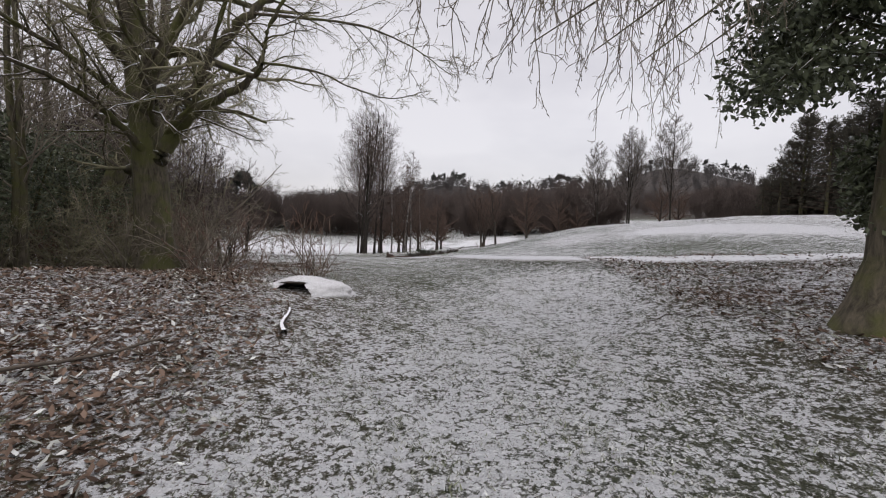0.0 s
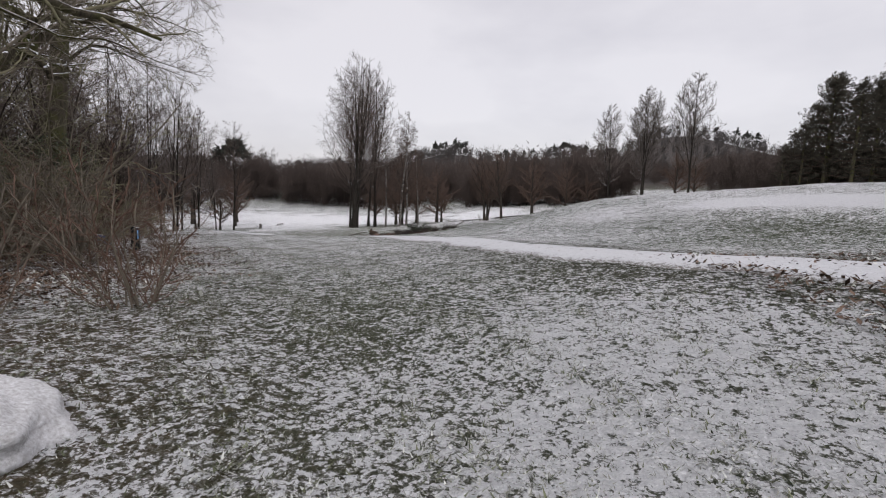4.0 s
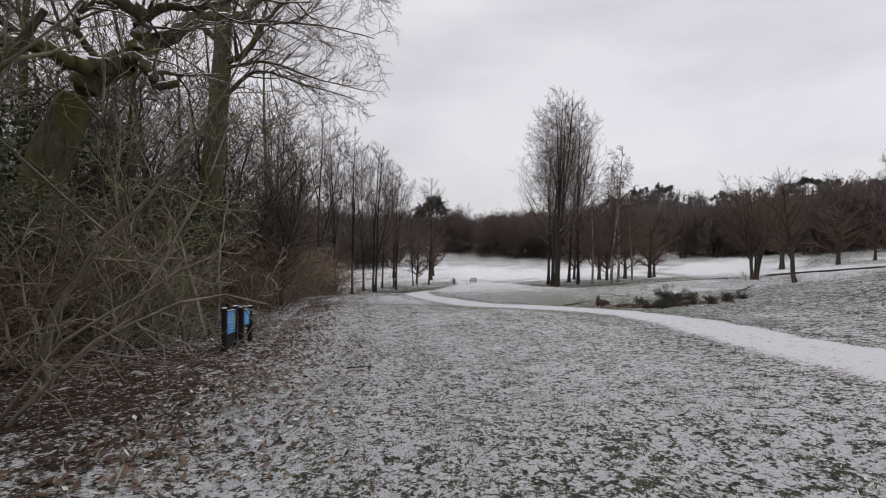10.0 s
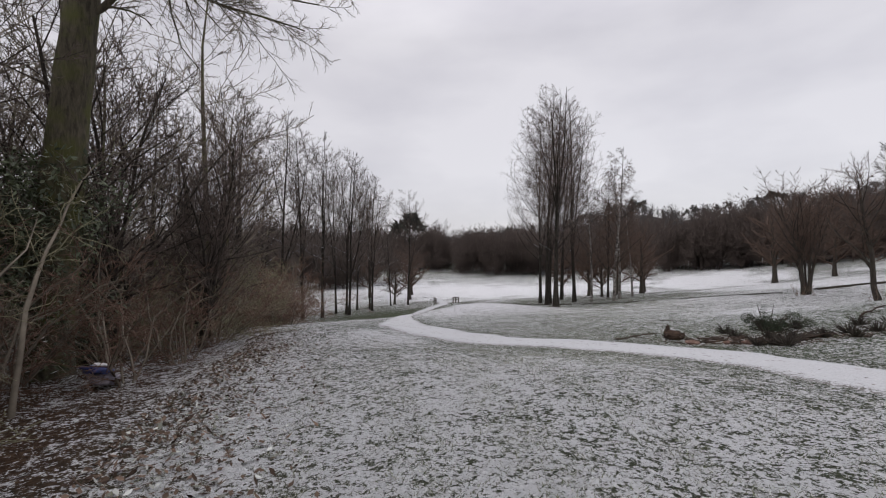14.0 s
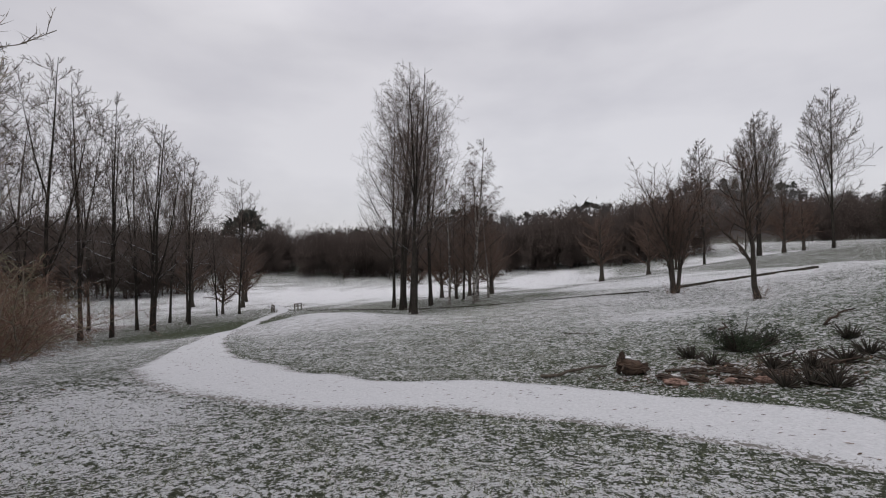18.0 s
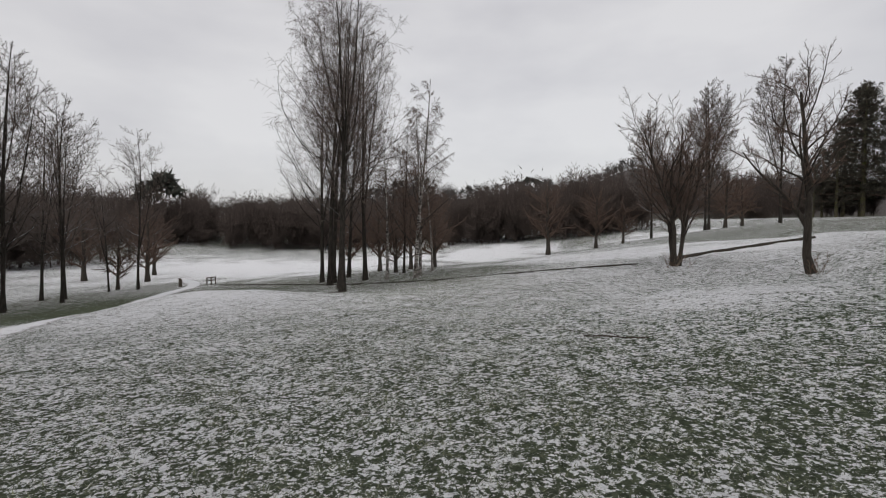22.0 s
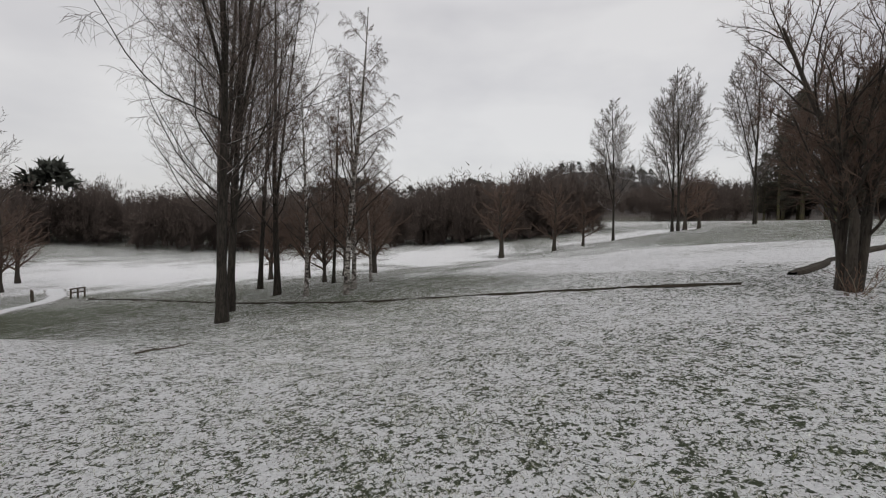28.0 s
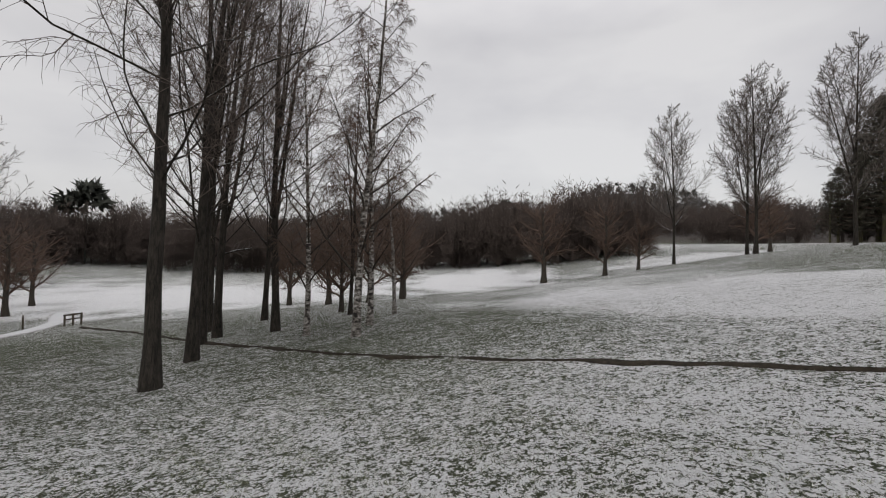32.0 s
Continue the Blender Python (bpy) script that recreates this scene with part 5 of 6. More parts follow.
# ---- a tree whose branches hang over the way in ----
def overhang(at):
    t = thing("ash_tree", at, "bare tree whose frosted twigs hang over the snowy track", "tree")
    rng = random.Random(44)
    tb = Tubes()
    tb.add([(0, 0, -0.3), (-0.1, 0.1, 3.0), (-0.3, 0.4, 7.0), (-0.2, 0.6, 11.0)], [0.34, 0.24, 0.19, 0.06], 10)
    part("trunk", tb.done(), BARK_OAK, t)
    sp = dict(segs=[3, 9, 5, 2], sides=[3, 3, 3, 3], wob=[0.1, 0.24, 0.26, 0.2], up=[0, -0.42, -0.2, -0.12], tip=[0.5, 0.45, 0.6, 0.7], kids=[0, 8, 3], start=[0, 0.1, 0.2], ang=[0, 0.75, 0.7], len=[0, 0.26, 0.4], rad=[0, 0.7, 0.7], thin=0.0032, form=None)
    crown = Tubes()
    # limb ends over the track, relative to the foot, with the span of their hanging strands
    for ex, ey, ez, count, lo, hi in ((-7.6, 3.3, 3.3, 10, 0.8, 1.5), (-7.0, 3.1, 3.3, 18, 0.8, 1.5), (-6.4, 2.7, 3.3, 19, 0.9, 1.7), (-5.5, 3.3, 3.4, 19, 0.9, 1.8), (-6.1, 3.7, 3.4, 17, 0.7, 1.5), (-6.7, 3.4, 3.3, 14, 0.7, 1.5), (-6.0, 5.7, 3.5, 6, 0.5, 0.9), (-5.2, 5.4, 3.3, 8, 0.8, 1.4), (-4.4, 5.8, 3.3, 9, 0.8, 1.5), (-3.8, 5.4, 3.3, 9, 0.8, 1.5), (-3.2, 5.9, 3.5, 8, 0.8, 1.3)):
        pts = [(-0.2, 0.3, 5.4), (ex * 0.35, ey * 0.35, 5.6), (ex * 0.7, ey * 0.7, 4.3), (ex, ey, ez)]
        lb = Tubes()
        lb.add(pts, [0.08, 0.045, 0.022, 0.008], 6)
        part("limb", lb.done(), BARK_OAK, t)
        for k in range(count):
            f = 0.7 + 0.3 * (k + rng.random()) / count
            q = f * 3
            j = min(2, int(q))
            p = tuple(pts[j][i] + (pts[j + 1][i] - pts[j][i]) * (q - j) for i in range(3))
            out = [[], [], [], []]
            d = (rng.gauss(0, 0.4), rng.gauss(0, 0.4), -0.85)
            grow(out, p, d, rng.uniform(lo, hi), 0.008, 1, sp, rng)
            for lv in out:
                for a, r in lv:
                    crown.add(a, r, 3, True)
    tagged(part("crown", crown.done(), TWIG_OAK, t), kind="stuff")


overhang(on_land(7.2, 1.2))

# ---- tee signs ----
POST = plain_mat("black_timber", (0.006, 0.006, 0.007), (0.02, 0.02, 0.021), 30, 0.6, 0.3, 0.2, 0.004)
BLUE = plain_mat("blue_print", (0.055, 0.27, 0.60), (0.075, 0.32, 0.66), 3, 0.35, 0.4, 0)
PALE = plain_mat("white_print", (0.62, 0.72, 0.80), (0.75, 0.82, 0.88), 8, 0.4, 0.4, 0)
DARKP = plain_mat("dark_print", (0.02, 0.05, 0.03), (0.03, 0.07, 0.04), 8, 0.4, 0.4, 0)
LIME = plain_mat("green_print", (0.30, 0.42, 0.10), (0.40, 0.50, 0.14), 8, 0.4, 0.4, 0)
SNOWCAP = plain_mat("snow_cap", (0.60, 0.61, 0.635), (0.74, 0.745, 0.76), 20, 0.8, 0.1, 0.5, 0.01)
WOOD = plain_mat("weathered_wood", (0.045, 0.036, 0.028), (0.12, 0.10, 0.08), 12, 0.85, 0.2, 0.5, 0.01, (1, 1, 0.2))
RUST = plain_mat("red_rotten_wood", (0.026, 0.018, 0.014), (0.13, 0.088, 0.066), 15, 0.85, 0.2, 0.9, 0.03, (0.4, 1, 1))
PINK = plain_mat("pink_torn_wood", (0.13, 0.09, 0.076), (0.36, 0.265, 0.235), 18, 0.85, 0.2, 0.8, 0.02, (0.4, 1, 1))
DUSTED = plain_mat("dusted_snow", (0.36, 0.35, 0.345), (0.70, 0.705, 0.72), 48, 0.85, 0.1, 0.9, 0.02)
ROT = plain_mat("rotten_bark", (0.02, 0.015, 0.012), (0.095, 0.068, 0.052), 14, 0.9, 0.2, 1.0, 0.04)


def flat_box(sx, sz, at, m, thick=0.002):
    return box(sx, thick, sz, at, 0, m)


def number_mesh(text, size):
    c = bpy.data.curves.new("number", "FONT")
    c.body, c.size, c.extrude = text, size, 0.001
    o = bpy.data.objects.new("number", c)
    scene.collection.objects.link(o)
    me = bpy.data.meshes.new_from_object(o.evaluated_get(bpy.context.evaluated_depsgraph_get()))
    bpy.data.objects.remove(o)
    return me


def tee_sign(a, b, top, drop, label, number):
    """A board between two posts; a and b are the feet, top the posts' height."""
    at = on_land(*a)
    far = on_land(*b)
    dx, dy = b[0] - a[0], b[1] - a[1]
    w = math.hypot(dx, dy)
    t = thing("tee_sign", at, label, "sign", "tee signs", math.atan2(dy, dx))
    dz = far.z - at.z
    post = part("post", box(0.08, 0.08, top + 0.3, (0, 0, top / 2 - 0.15), 0.012), POST, t)
    part("snow_cap", box(0.074, 0.074, 0.016, (0, 0, top + 0.006), 0.007), SNOWCAP, post)
    post2 = part("post", box(0.08, 0.08, top + 0.3, (w, 0, top / 2 - 0.15 + dz), 0.012), POST, t)
    part("snow_cap", box(0.074, 0.074, 0.016, (w, 0, top + dz + 0.006), 0.007), SNOWCAP, post2)
    slope = Matrix.Translation((w / 2, 0, dz / 2 + top - 0.06 - drop / 2)) @ Matrix.Rotation(-math.atan2(dz, w), 4, "Y")
    bw = w - 0.083
    low = 0.2 if number else 0.03
    board = part("board", box(bw, 0.03, drop + low, (0, 0, -low / 2), 0.004, slope), POST, t)
    part("panel", box(bw - 0.03, 0.006, drop - 0.03, (0, -0.019, 0), 0.001, slope), BLUE, board, "bright blue printed panel")
    part("snow_line", box(bw, 0.03, 0.012, (0, 0, drop / 2 + 0.006), 0.005, slope), SNOWCAP, board)
    if number:
        me = number_mesh("13", 0.15)
        me.materials.append(PALE)
        o = new("number", me)
        o.parent = board
        o.matrix_local = slope @ Matrix.Translation((-bw * 0.48, -0.024, -drop * 0.02)) @ Matrix.Rotation(radians(90), 4, "X")
        tagged(o, "white number thirteen")
        pts = [(0.0, 0.155), (0.035, 0.12), (0.055, 0.06), (0.045, 0.0), (0.03, -0.06), (0.012, -0.13), (-0.02, -0.155), (-0.032, -0.11), (-0.015, -0.04), (-0.03, 0.03), (-0.035, 0.1), (-0.02, 0.145)]
        for nm, k, mat, y in (("map_outline", 1.15, DARKP, -0.0235), ("hole_map", 0.9, LIME, -0.0255)):
            bm = bmesh.new()
            f = bm.faces.new([bm.verts.new((x * k, 0, z * k)) for x, z in pts])
            ex = bmesh.ops.extrude_face_region(bm, geom=[f])
            bmesh.ops.translate(bm, vec=(0, -0.001, 0), verts=[v for v in ex["geom"] if isinstance(v, bmesh.types.BMVert)])
            bmesh.ops.transform(bm, matrix=slope @ Matrix.Translation((bw * 0.33, y, 0.0)), verts=bm.verts)
            part(nm, bm, mat, board)
    for k in range(5):
        bl = bw * ((0.22, 0.17, 0.2, 0.14, 0.19)[k] if number else (0.4, 0.3, 0.35, 0.25, 0.3)[k])
        part("text_line", flat_box(bl, 0.012, (bw * (0.06 if number else 0.0), -0.0235, drop * 0.28 - k * drop * 0.14), slope), PALE, board)


tee_sign((-8.40, 18.69), (-8.69, 19.18), 0.72, 0.40, "blue golf tee sign with the number 13 on black posts", True)
tee_sign((-8.82, 19.44), (-8.95, 19.77), 0.68, 0.29, "smaller blue golf tee sign on black posts", False)


# ---- things on the ground ----
LITTERBLUE = plain_mat("blue_plastic", (0.02, 0.03, 0.12), (0.06, 0.08, 0.25), 9, 0.4, 0.4, 0.4, 0.02)
PALE_BAG = plain_mat("pale_plastic", (0.16, 0.14, 0.17), (0.4, 0.37, 0.43), 9, 0.5, 0.4, 0.4, 0.02)


def lump(name, radii, seed, rough, at=(0, 0, 0), m=None, sub=3):
    g = Vector((seed * 3.1, seed * 1.7, seed))
    bm = bmesh.new()
    bmesh.ops.create_icosphere(bm, subdivisions=sub, radius=1.0)
    for v in bm.verts:
        n = noise.noise(v.co * 1.7 + g) * rough + noise.noise(v.co * 4.3 + g) * rough * 0.5
        v.co = Vector((v.co.x * radii[0], v.co.y * radii[1], v.co.z * radii[2])) * (1 + n)
        v.co += Vector(at)
    if m:
        bmesh.ops.transform(bm, matrix=m, verts=bm.verts)
    for f in bm.faces:
        f.smooth = True
    return bm


def heap():
    t = thing("snow_heap", on_land(-2.22, 7.24, -0.06), "low hump covered with snow with a dark hollow in its side", "heap")
    bm = lump("hump", (0.72, 0.5, 0.25), 2, 0.13, (0.14, 0.3, 0.0), sub=5)
    for v in bm.verts:
        v.co += Vector((noise.noise(v.co * 9), noise.noise(v.co * 9 + Vector((5, 0, 0))), noise.noise(v.co * 11))) * 0.01
    cut = [f for f in bm.faces if math.hypot(f.calc_center_median().x / 0.3, (f.calc_center_median().z - 0.02) / 0.19) < 1 and f.calc_center_median().y < 0.25]
    bmesh.ops.delete(bm, geom=cut, context="FACES")
    part("hump", bm, DUSTED, t)
    bm = bmesh.new()
    rim = []
    for k in range(13):
        a = math.pi * k / 12
        rim.append((math.cos(a), math.sin(a)))
    vs = []
    for d, s in ((-0.07, 1.04), (0.05, 1.0), (0.34, 0.75)):
        vs.append([bm.verts.new((0.31 * s * c + 0.02 * noise.noise(Vector((c * 3, z * 3, d * 5))), d + 0.22 * z, 0.195 * s * z + 0.03 * noise.noise(Vector((c * 4, 2, d * 4))))) for c, z in rim])
    for i in range(2):
        for k in range(12):
            bm.faces.new((vs[i][k], vs[i][k + 1], vs[i + 1][k + 1], vs[i + 1][k]))
    bm.faces.new(vs[2])
    part("hollow", bm, SOIL, t, "dark brown hollow")
    part("flap", lump("flap", (0.2, 0.05, 0.02), 5, 0.4, (-0.02, -0.05, 0.2), sub=3), SOIL, t, "curled dark edge")


heap()


def scrap():
    t = thing("plastic_scrap", on_land(-12.56, 23.03, 0.06), "crumpled navy and lilac plastic scrap caught in the scrub", "litter")
    part("bag", lump("bag", (0.3, 0.16, 0.12), 27, 0.5, (0.03, 0, 0.08)), PALE_BAG, t, "dirty pale lilac plastic")
    part("sheet", lump("sheet", (0.3, 0.15, 0.08), 17, 0.5, (0, -0.06, 0.22)), LITTERBLUE, t, "dark navy plastic")
    part("snow", lump("snow", (0.18, 0.08, 0.02), 18, 0.4, (0.05, -0.05, 0.3), sub=2), SNOWCAP, t)


scrap()


SNOWSTICK = bark_mat("snowy_stick", (0.025, 0.021, 0.018), (0.10, 0.082, 0.068), 0.82, None, 20.0)


def fallen_branch(x, y, turn, length, rad, seed, label, mat=WOOD, forks=3, lift=0.03, bent=0.32):
    t = thing("fallen_branch", on_land(x, y, lift), label, "branch", "branches on the ground")
    rng = random.Random(seed)
    tb = Tubes()
    out = [[], []]
    sp = dict(segs=[7, 4], sides=[6, 4], wob=[bent, 0.36], up=[0, 0], tip=[0.5, 0.4], kids=[forks], start=[0.3], ang=[0.7], len=[0.4], rad=[0.6], thin=0.004, form=lambda f: 1.0)
    grow(out, (0, 0, 0), (math.cos(turn), math.sin(turn), 0), length, rad, 0, sp, rng)
    for i, lv in enumerate(out):
        for pts, r in lv:
            pts = [(p[0], p[1], height(x + p[0], y + p[1]) - height(x, y) + abs(p[2]) * 0.35) for p in pts]
            tb.add(pts, r, sp["sides"][i])
    part("wood", tb.done(), mat, t)


fallen_branch(-1.62, 4.95, 2.12, 0.85, 0.04, 3, "pale snowy broken stick lying on leaf litter", SNOWSTICK, 0, 0.03, 0.1)
fallen_branch(-4.75, 30.85, -0.15, 1.15, 0.03, 6, "long snowy branch lying beside the rotten stump", WOOD, 2)
fallen_branch(-8.7, 47.4, 0.7, 1.1, 0.018, 8, "fallen branch lying in the thin snow below the poplars", WOOD, 2)
fallen_branch(-5.6, 18.15, 0.25, 0.26, 0.012, 9, "dark forked twig lying on the snowy grass", ROT, 3)
fallen_branch(2.6, 5.7, 0.1, 0.7, 0.007, 10, "thin dark twig curled on the snow", ROT, 2)
fallen_branch(-2.6, 35.2, 2.75, 1.1, 0.014, 12, "thin bent twig lying in the grass", ROT, 3)
fallen_branch(-0.3, 33.8, 0.4, 0.6, 0.03, 15, "short dark stick beside the bush", ROT, 0)
fallen_branch(-12.75, 22.9, 2.6, 0.5, 0.02, 18, "pale snowy branch lying in the scrub", WOOD, 1, 0.15)
fallen_branch(-3.4, 3.2, 0.4, 1.5, 0.02, 21, "long thin twig lying on the leaves", WOOD, 2)
fallen_branch(1.2, 32.6, 2.9, 1.1, 0.03, 24, "dark broken branch beside the cut brush", ROT, 3)


def torn(name, radii, seed, at, m=None):
    """A torn lump of wood with splintered facets along its grain."""
    bm = bmesh.new()
    bmesh.ops.create_icosphere(bm, subdivisions=3, radius=1.0)
    g = Vector((seed * 2.3, seed * 1.1, seed * 0.7))
    for v in bm.verts:
        c = v.co
        ridge = abs(noise.noise(Vector((c.x * 0.8, c.y * 4.5, c.z * 4.5)) + g))
        step = noise.cell(Vector((c.x * 1.6, c.y * 3.0, c.z * 3.0)) + g)
        k = 0.78 + 0.5 * ridge + 0.22 * step + 0.25 * noise.noise(c * 2.2 + g)
        v.co = Vector((c.x * radii[0] * k, c.y * radii[1] * k, c.z * radii[2] * k)) + Vector(at)
    if m:
        bmesh.ops.transform(bm, matrix=m, verts=bm.verts)
    return bm


def stump():
    t = thing("rotten_stump", on_land(-3.38, 30.6), "torn rotten log end with red-brown crumbling wood", "log", "", -0.35, 0.76)
    part("heart", torn("heart", (0.27, 0.2, 0.18), 7, (0.05, 0, 0.13)), ROT, t)
    part("torn_slab", torn("torn_slab", (0.26, 0.07, 0.13), 8, (-0.06, -0.13, 0.2), Matrix.Rotation(0.25, 4, "Y")), RUST, t, "red-brown torn slab")
    part("torn_slab", torn("torn_slab", (0.2, 0.06, 0.1), 11, (0.12, -0.14, 0.13), Matrix.Rotation(-0.3, 4, "Y")), RUST, t)
    part("splinter", torn("splinter", (0.09, 0.12, 0.27), 13, (-0.24, 0.0, 0.2), Matrix.Rotation(0.12, 4, "Y")), ROT, t)
    part("splinter", torn("splinter", (0.07, 0.05, 0.2), 14, (-0.12, -0.08, 0.26), Matrix.Rotation(-0.2, 4, "Y")), ROT, t)
    part("snow", lump("snow", (0.09, 0.06, 0.02), 9, 0.5, (-0.08, 0.05, 0.34), sub=2), SNOWCAP, t)
    for k in range(5):
        a = k * 1.3 + 0.3
        tb = Tubes()
        tb.add([(0.12 * math.cos(a), 0.1 * math.sin(a), 0.16), (0.3 * math.cos(a), 0.22 * math.sin(a), 0.2 - 0.04 * (k % 3)), (0.4 * math.cos(a), 0.3 * math.sin(a), 0.08 + 0.05 * (k % 2))], [0.05, 0.03, 0.008], 6)
        part("root", tb.done(), ROT, t)


stump()
ROT_SNOWY = bark_mat("snowy_rotten_wood", (0.022, 0.017, 0.014), (0.095, 0.07, 0.056), 0.84, None, 22.0)
PINK_SNOWY = bark_mat("snowy_pale_wood", (0.12, 0.075, 0.06), (0.31, 0.21, 0.175), 0.88, None, 22.0)
rs = random.Random(31)
for k, (x, y, ln, mat) in enumerate(((-3.05, 29.98, 0.22, ROT), (-3.08, 29.75, 0.17, PINK), (-2.75, 29.85, 0.16, ROT), (-2.5, 30.3, 0.13, ROT), (-2.1, 30.2, 0.15, ROT), (-1.7, 30.0, 0.12, RUST), (-1.3, 30.3, 0.14, ROT), (-0.8, 30.1, 0.13, ROT), (-0.3, 30.3, 0.11, ROT), (-2.4, 29.6, 0.14, PINK), (-1.0, 29.8, 0.12, ROT), (-1.9, 30.6, 0.1, ROT), (-2.3, 29.52, 0.14, RUST), (-2.02, 29.48, 0.17, PINK), (-1.92, 29.7, 0.15, ROT), (-2.15, 29.75, 0.16, ROT), (-1.75, 29.5, 0.12, ROT), (-1.6, 29.75, 0.14, ROT))):
    t = thing("split_log", on_land(x, y), "piece of torn pinkish wood lying on the snow" if mat is PINK else "piece of torn dark red-brown wood half covered with snow", "log", "torn wood by the stump", -0.3 + rs.uniform(-0.5, 0.5))
    part("wood", torn("wood", (ln, ln * 0.38, ln * rs.uniform(0.25, 0.4)), 40 + k, (0, 0, ln * 0.2)), PINK_SNOWY if mat is PINK else ROT_SNOWY, t)
    if k % 3 == 0:
        part("snow", lump("snow", (ln * 0.3, ln * 0.12, 0.012), 60 + k, 0.5, (0.04, 0.02, ln * 0.4), sub=2), DUSTED, t)


GORSE = leaf_mat("gorse_needles", (0.010, 0.016, 0.009), (0.034, 0.046, 0.024), 0.7, 0.25)


def brush(x, y, size, count, seed, label):
    t = thing("gorse_bush", on_land(x, y), label, "bush")
    g = random.Random(seed)
    blobs = [(g.gauss(0, 0.42) * size, g.gauss(0, 0.3) * size, g.uniform(0.08, 0.55) * size, 0.22 * size, 0.22 * size, 0.18 * size) for _ in range(16)]
    blobs.append((-0.1 * size, 0, 0.75 * size, 0.12 * size, 0.12 * size, 0.2 * size))
    tagged(part("needles", leaf_cloud(blobs, count, 0.03 + 0.045 * min(1.0, size), seed, 0.16), GORSE, t, flat=True), kind="stuff")
    tb = Tubes()
    for b in blobs:
        for q in range(3):
            e = (b[0] + g.gauss(0, 0.12), b[1] + g.gauss(0, 0.12), b[2] + g.uniform(0.0, 0.2))
            tb.add([(0.2 * b[0], 0.2 * b[1], -0.02), (0.6 * e[0], 0.6 * e[1], 0.5 * e[2]), e], [0.014, 0.009, 0.004], 4)
    tagged(part("stem_tangle", tb.done(), BARK_DARK, t), kind="stuff")


brush(-1.2, 31.5, 0.7, 5200, 71, "dark green cut gorse bush with snow at its foot")
brush(-0.5, 31.8, 0.22, 700, 72, "small dark green tuft of gorse beside a larger bush")
brush(-2.1, 31.3, 0.24, 500, 73, "low dark tuft of gorse in the snow")
brush(0.6, 31.4, 0.18, 400, 74, "low dark gorse at the edge of torn wood")
for k, (x, y, s) in enumerate(((-1.5, 30.15, 0.13), (-1.1, 29.95, 0.14), (-0.55, 30.05, 0.13), (0.0, 30.3, 0.13), (0.4, 30.1, 0.12), (-0.1, 29.75, 0.1), (0.9, 30.6, 0.13), (-2.05, 30.75, 0.12), (-1.95, 29.22, 0.11), (-1.65, 29.2, 0.13), (-1.35, 29.3, 0.15), (-1.5, 29.0, 0.1))):
    brush(x, y, s, 150, 80 + k, "low dark tuft of rough growth among torn wood")
rd = random.Random(57)
for k in range(16):
    fallen_branch(rd.uniform(-2.9, 0.6), rd.uniform(29.4, 31.0), rd.choice((0.0, 3.14)) + rd.uniform(-0.6, 0.5), rd.uniform(0.25, 0.65), rd.uniform(0.012, 0.026), 200 + k, "snow-topped stick among the torn wood", ROT_SNOWY, 1 + k % 2, 0.035)


def sapling(x, y, tall, stems, seed, label):
    t = thing("sapling", on_land(x, y), label, "bush", "saplings")
    sp = dict(SCRUB, segs=[5, 4, 3], sides=[4, 3, 3], kids=[6, 4], base=0.017, thin=0.0045, up=[0.03, 0.05, 0.05], ang=[0.5, 0.6], len=[0.4, 0.4], limbs=False)
    tree_parts(sp, tall, seed, t, (TWIG_OAK, TWIG_RED), stems, 0.45)


sapling(-2.75, 10.3, 1.9, 14, 5, "bare sapling clump of thin stems beside the snow heap")
sapling(-3.9, 9.7, 1.3, 5, 6, "thin bare saplings in rough grass")
sapling(-4.0, 8.0, 1.8, 6, 8, "bare leaning stems at the edge of the wood")
sapling(4.6, 40.1, 0.9, 5, 9, "low bare shoots round the foot of a tree")
sapling(3.5, 44.8, 1.1, 6, 10, "low bare shoots round the foot of a tree")


# ---- footbridge rails and the turf edge ----
def handrail(a, b, label):
    at = on_land(*a)
    dx, dy = b[0] - a[0], b[1] - a[1]
    w = math.hypot(dx, dy)
    t = thing("handrail", at, label, "rail", "footbridge rails", math.atan2(dy, dx))
    for k in range(3):
        part("post", box(0.11, 0.11, 1.15, (w * k / 2, 0, 0.33), 0.01), WOOD, t)
    part("rail", box(w + 0.2, 0.09, 0.12, (w / 2, 0, 0.85), 0.01), WOOD, t)
    part("rail", box(w + 0.1, 0.06, 0.1, (w / 2, 0, 0.5), 0.01), WOOD, t)


handrail((-27.9, 84.8), (-27.5, 86.2), "short wooden handrail beside the snowy footbridge")
handrail((-30.4, 84.2), (-31.3, 85.6), "short wooden handrail on the far side of the footbridge")


def along(stops, step, half):
    w = np.array(stops, float)
    d = np.concatenate([[0], np.cumsum(np.hypot(*np.diff(w, axis=0).T))])
    t = np.arange(0, d[-1], step)
    return np.stack([np.interp(t, d, w[:, 0]), np.interp(t, d, w[:, 1]), half * (0.6 + 0.4 * np.sin(t * 1.7) * np.sin(t * 0.61))], -1)


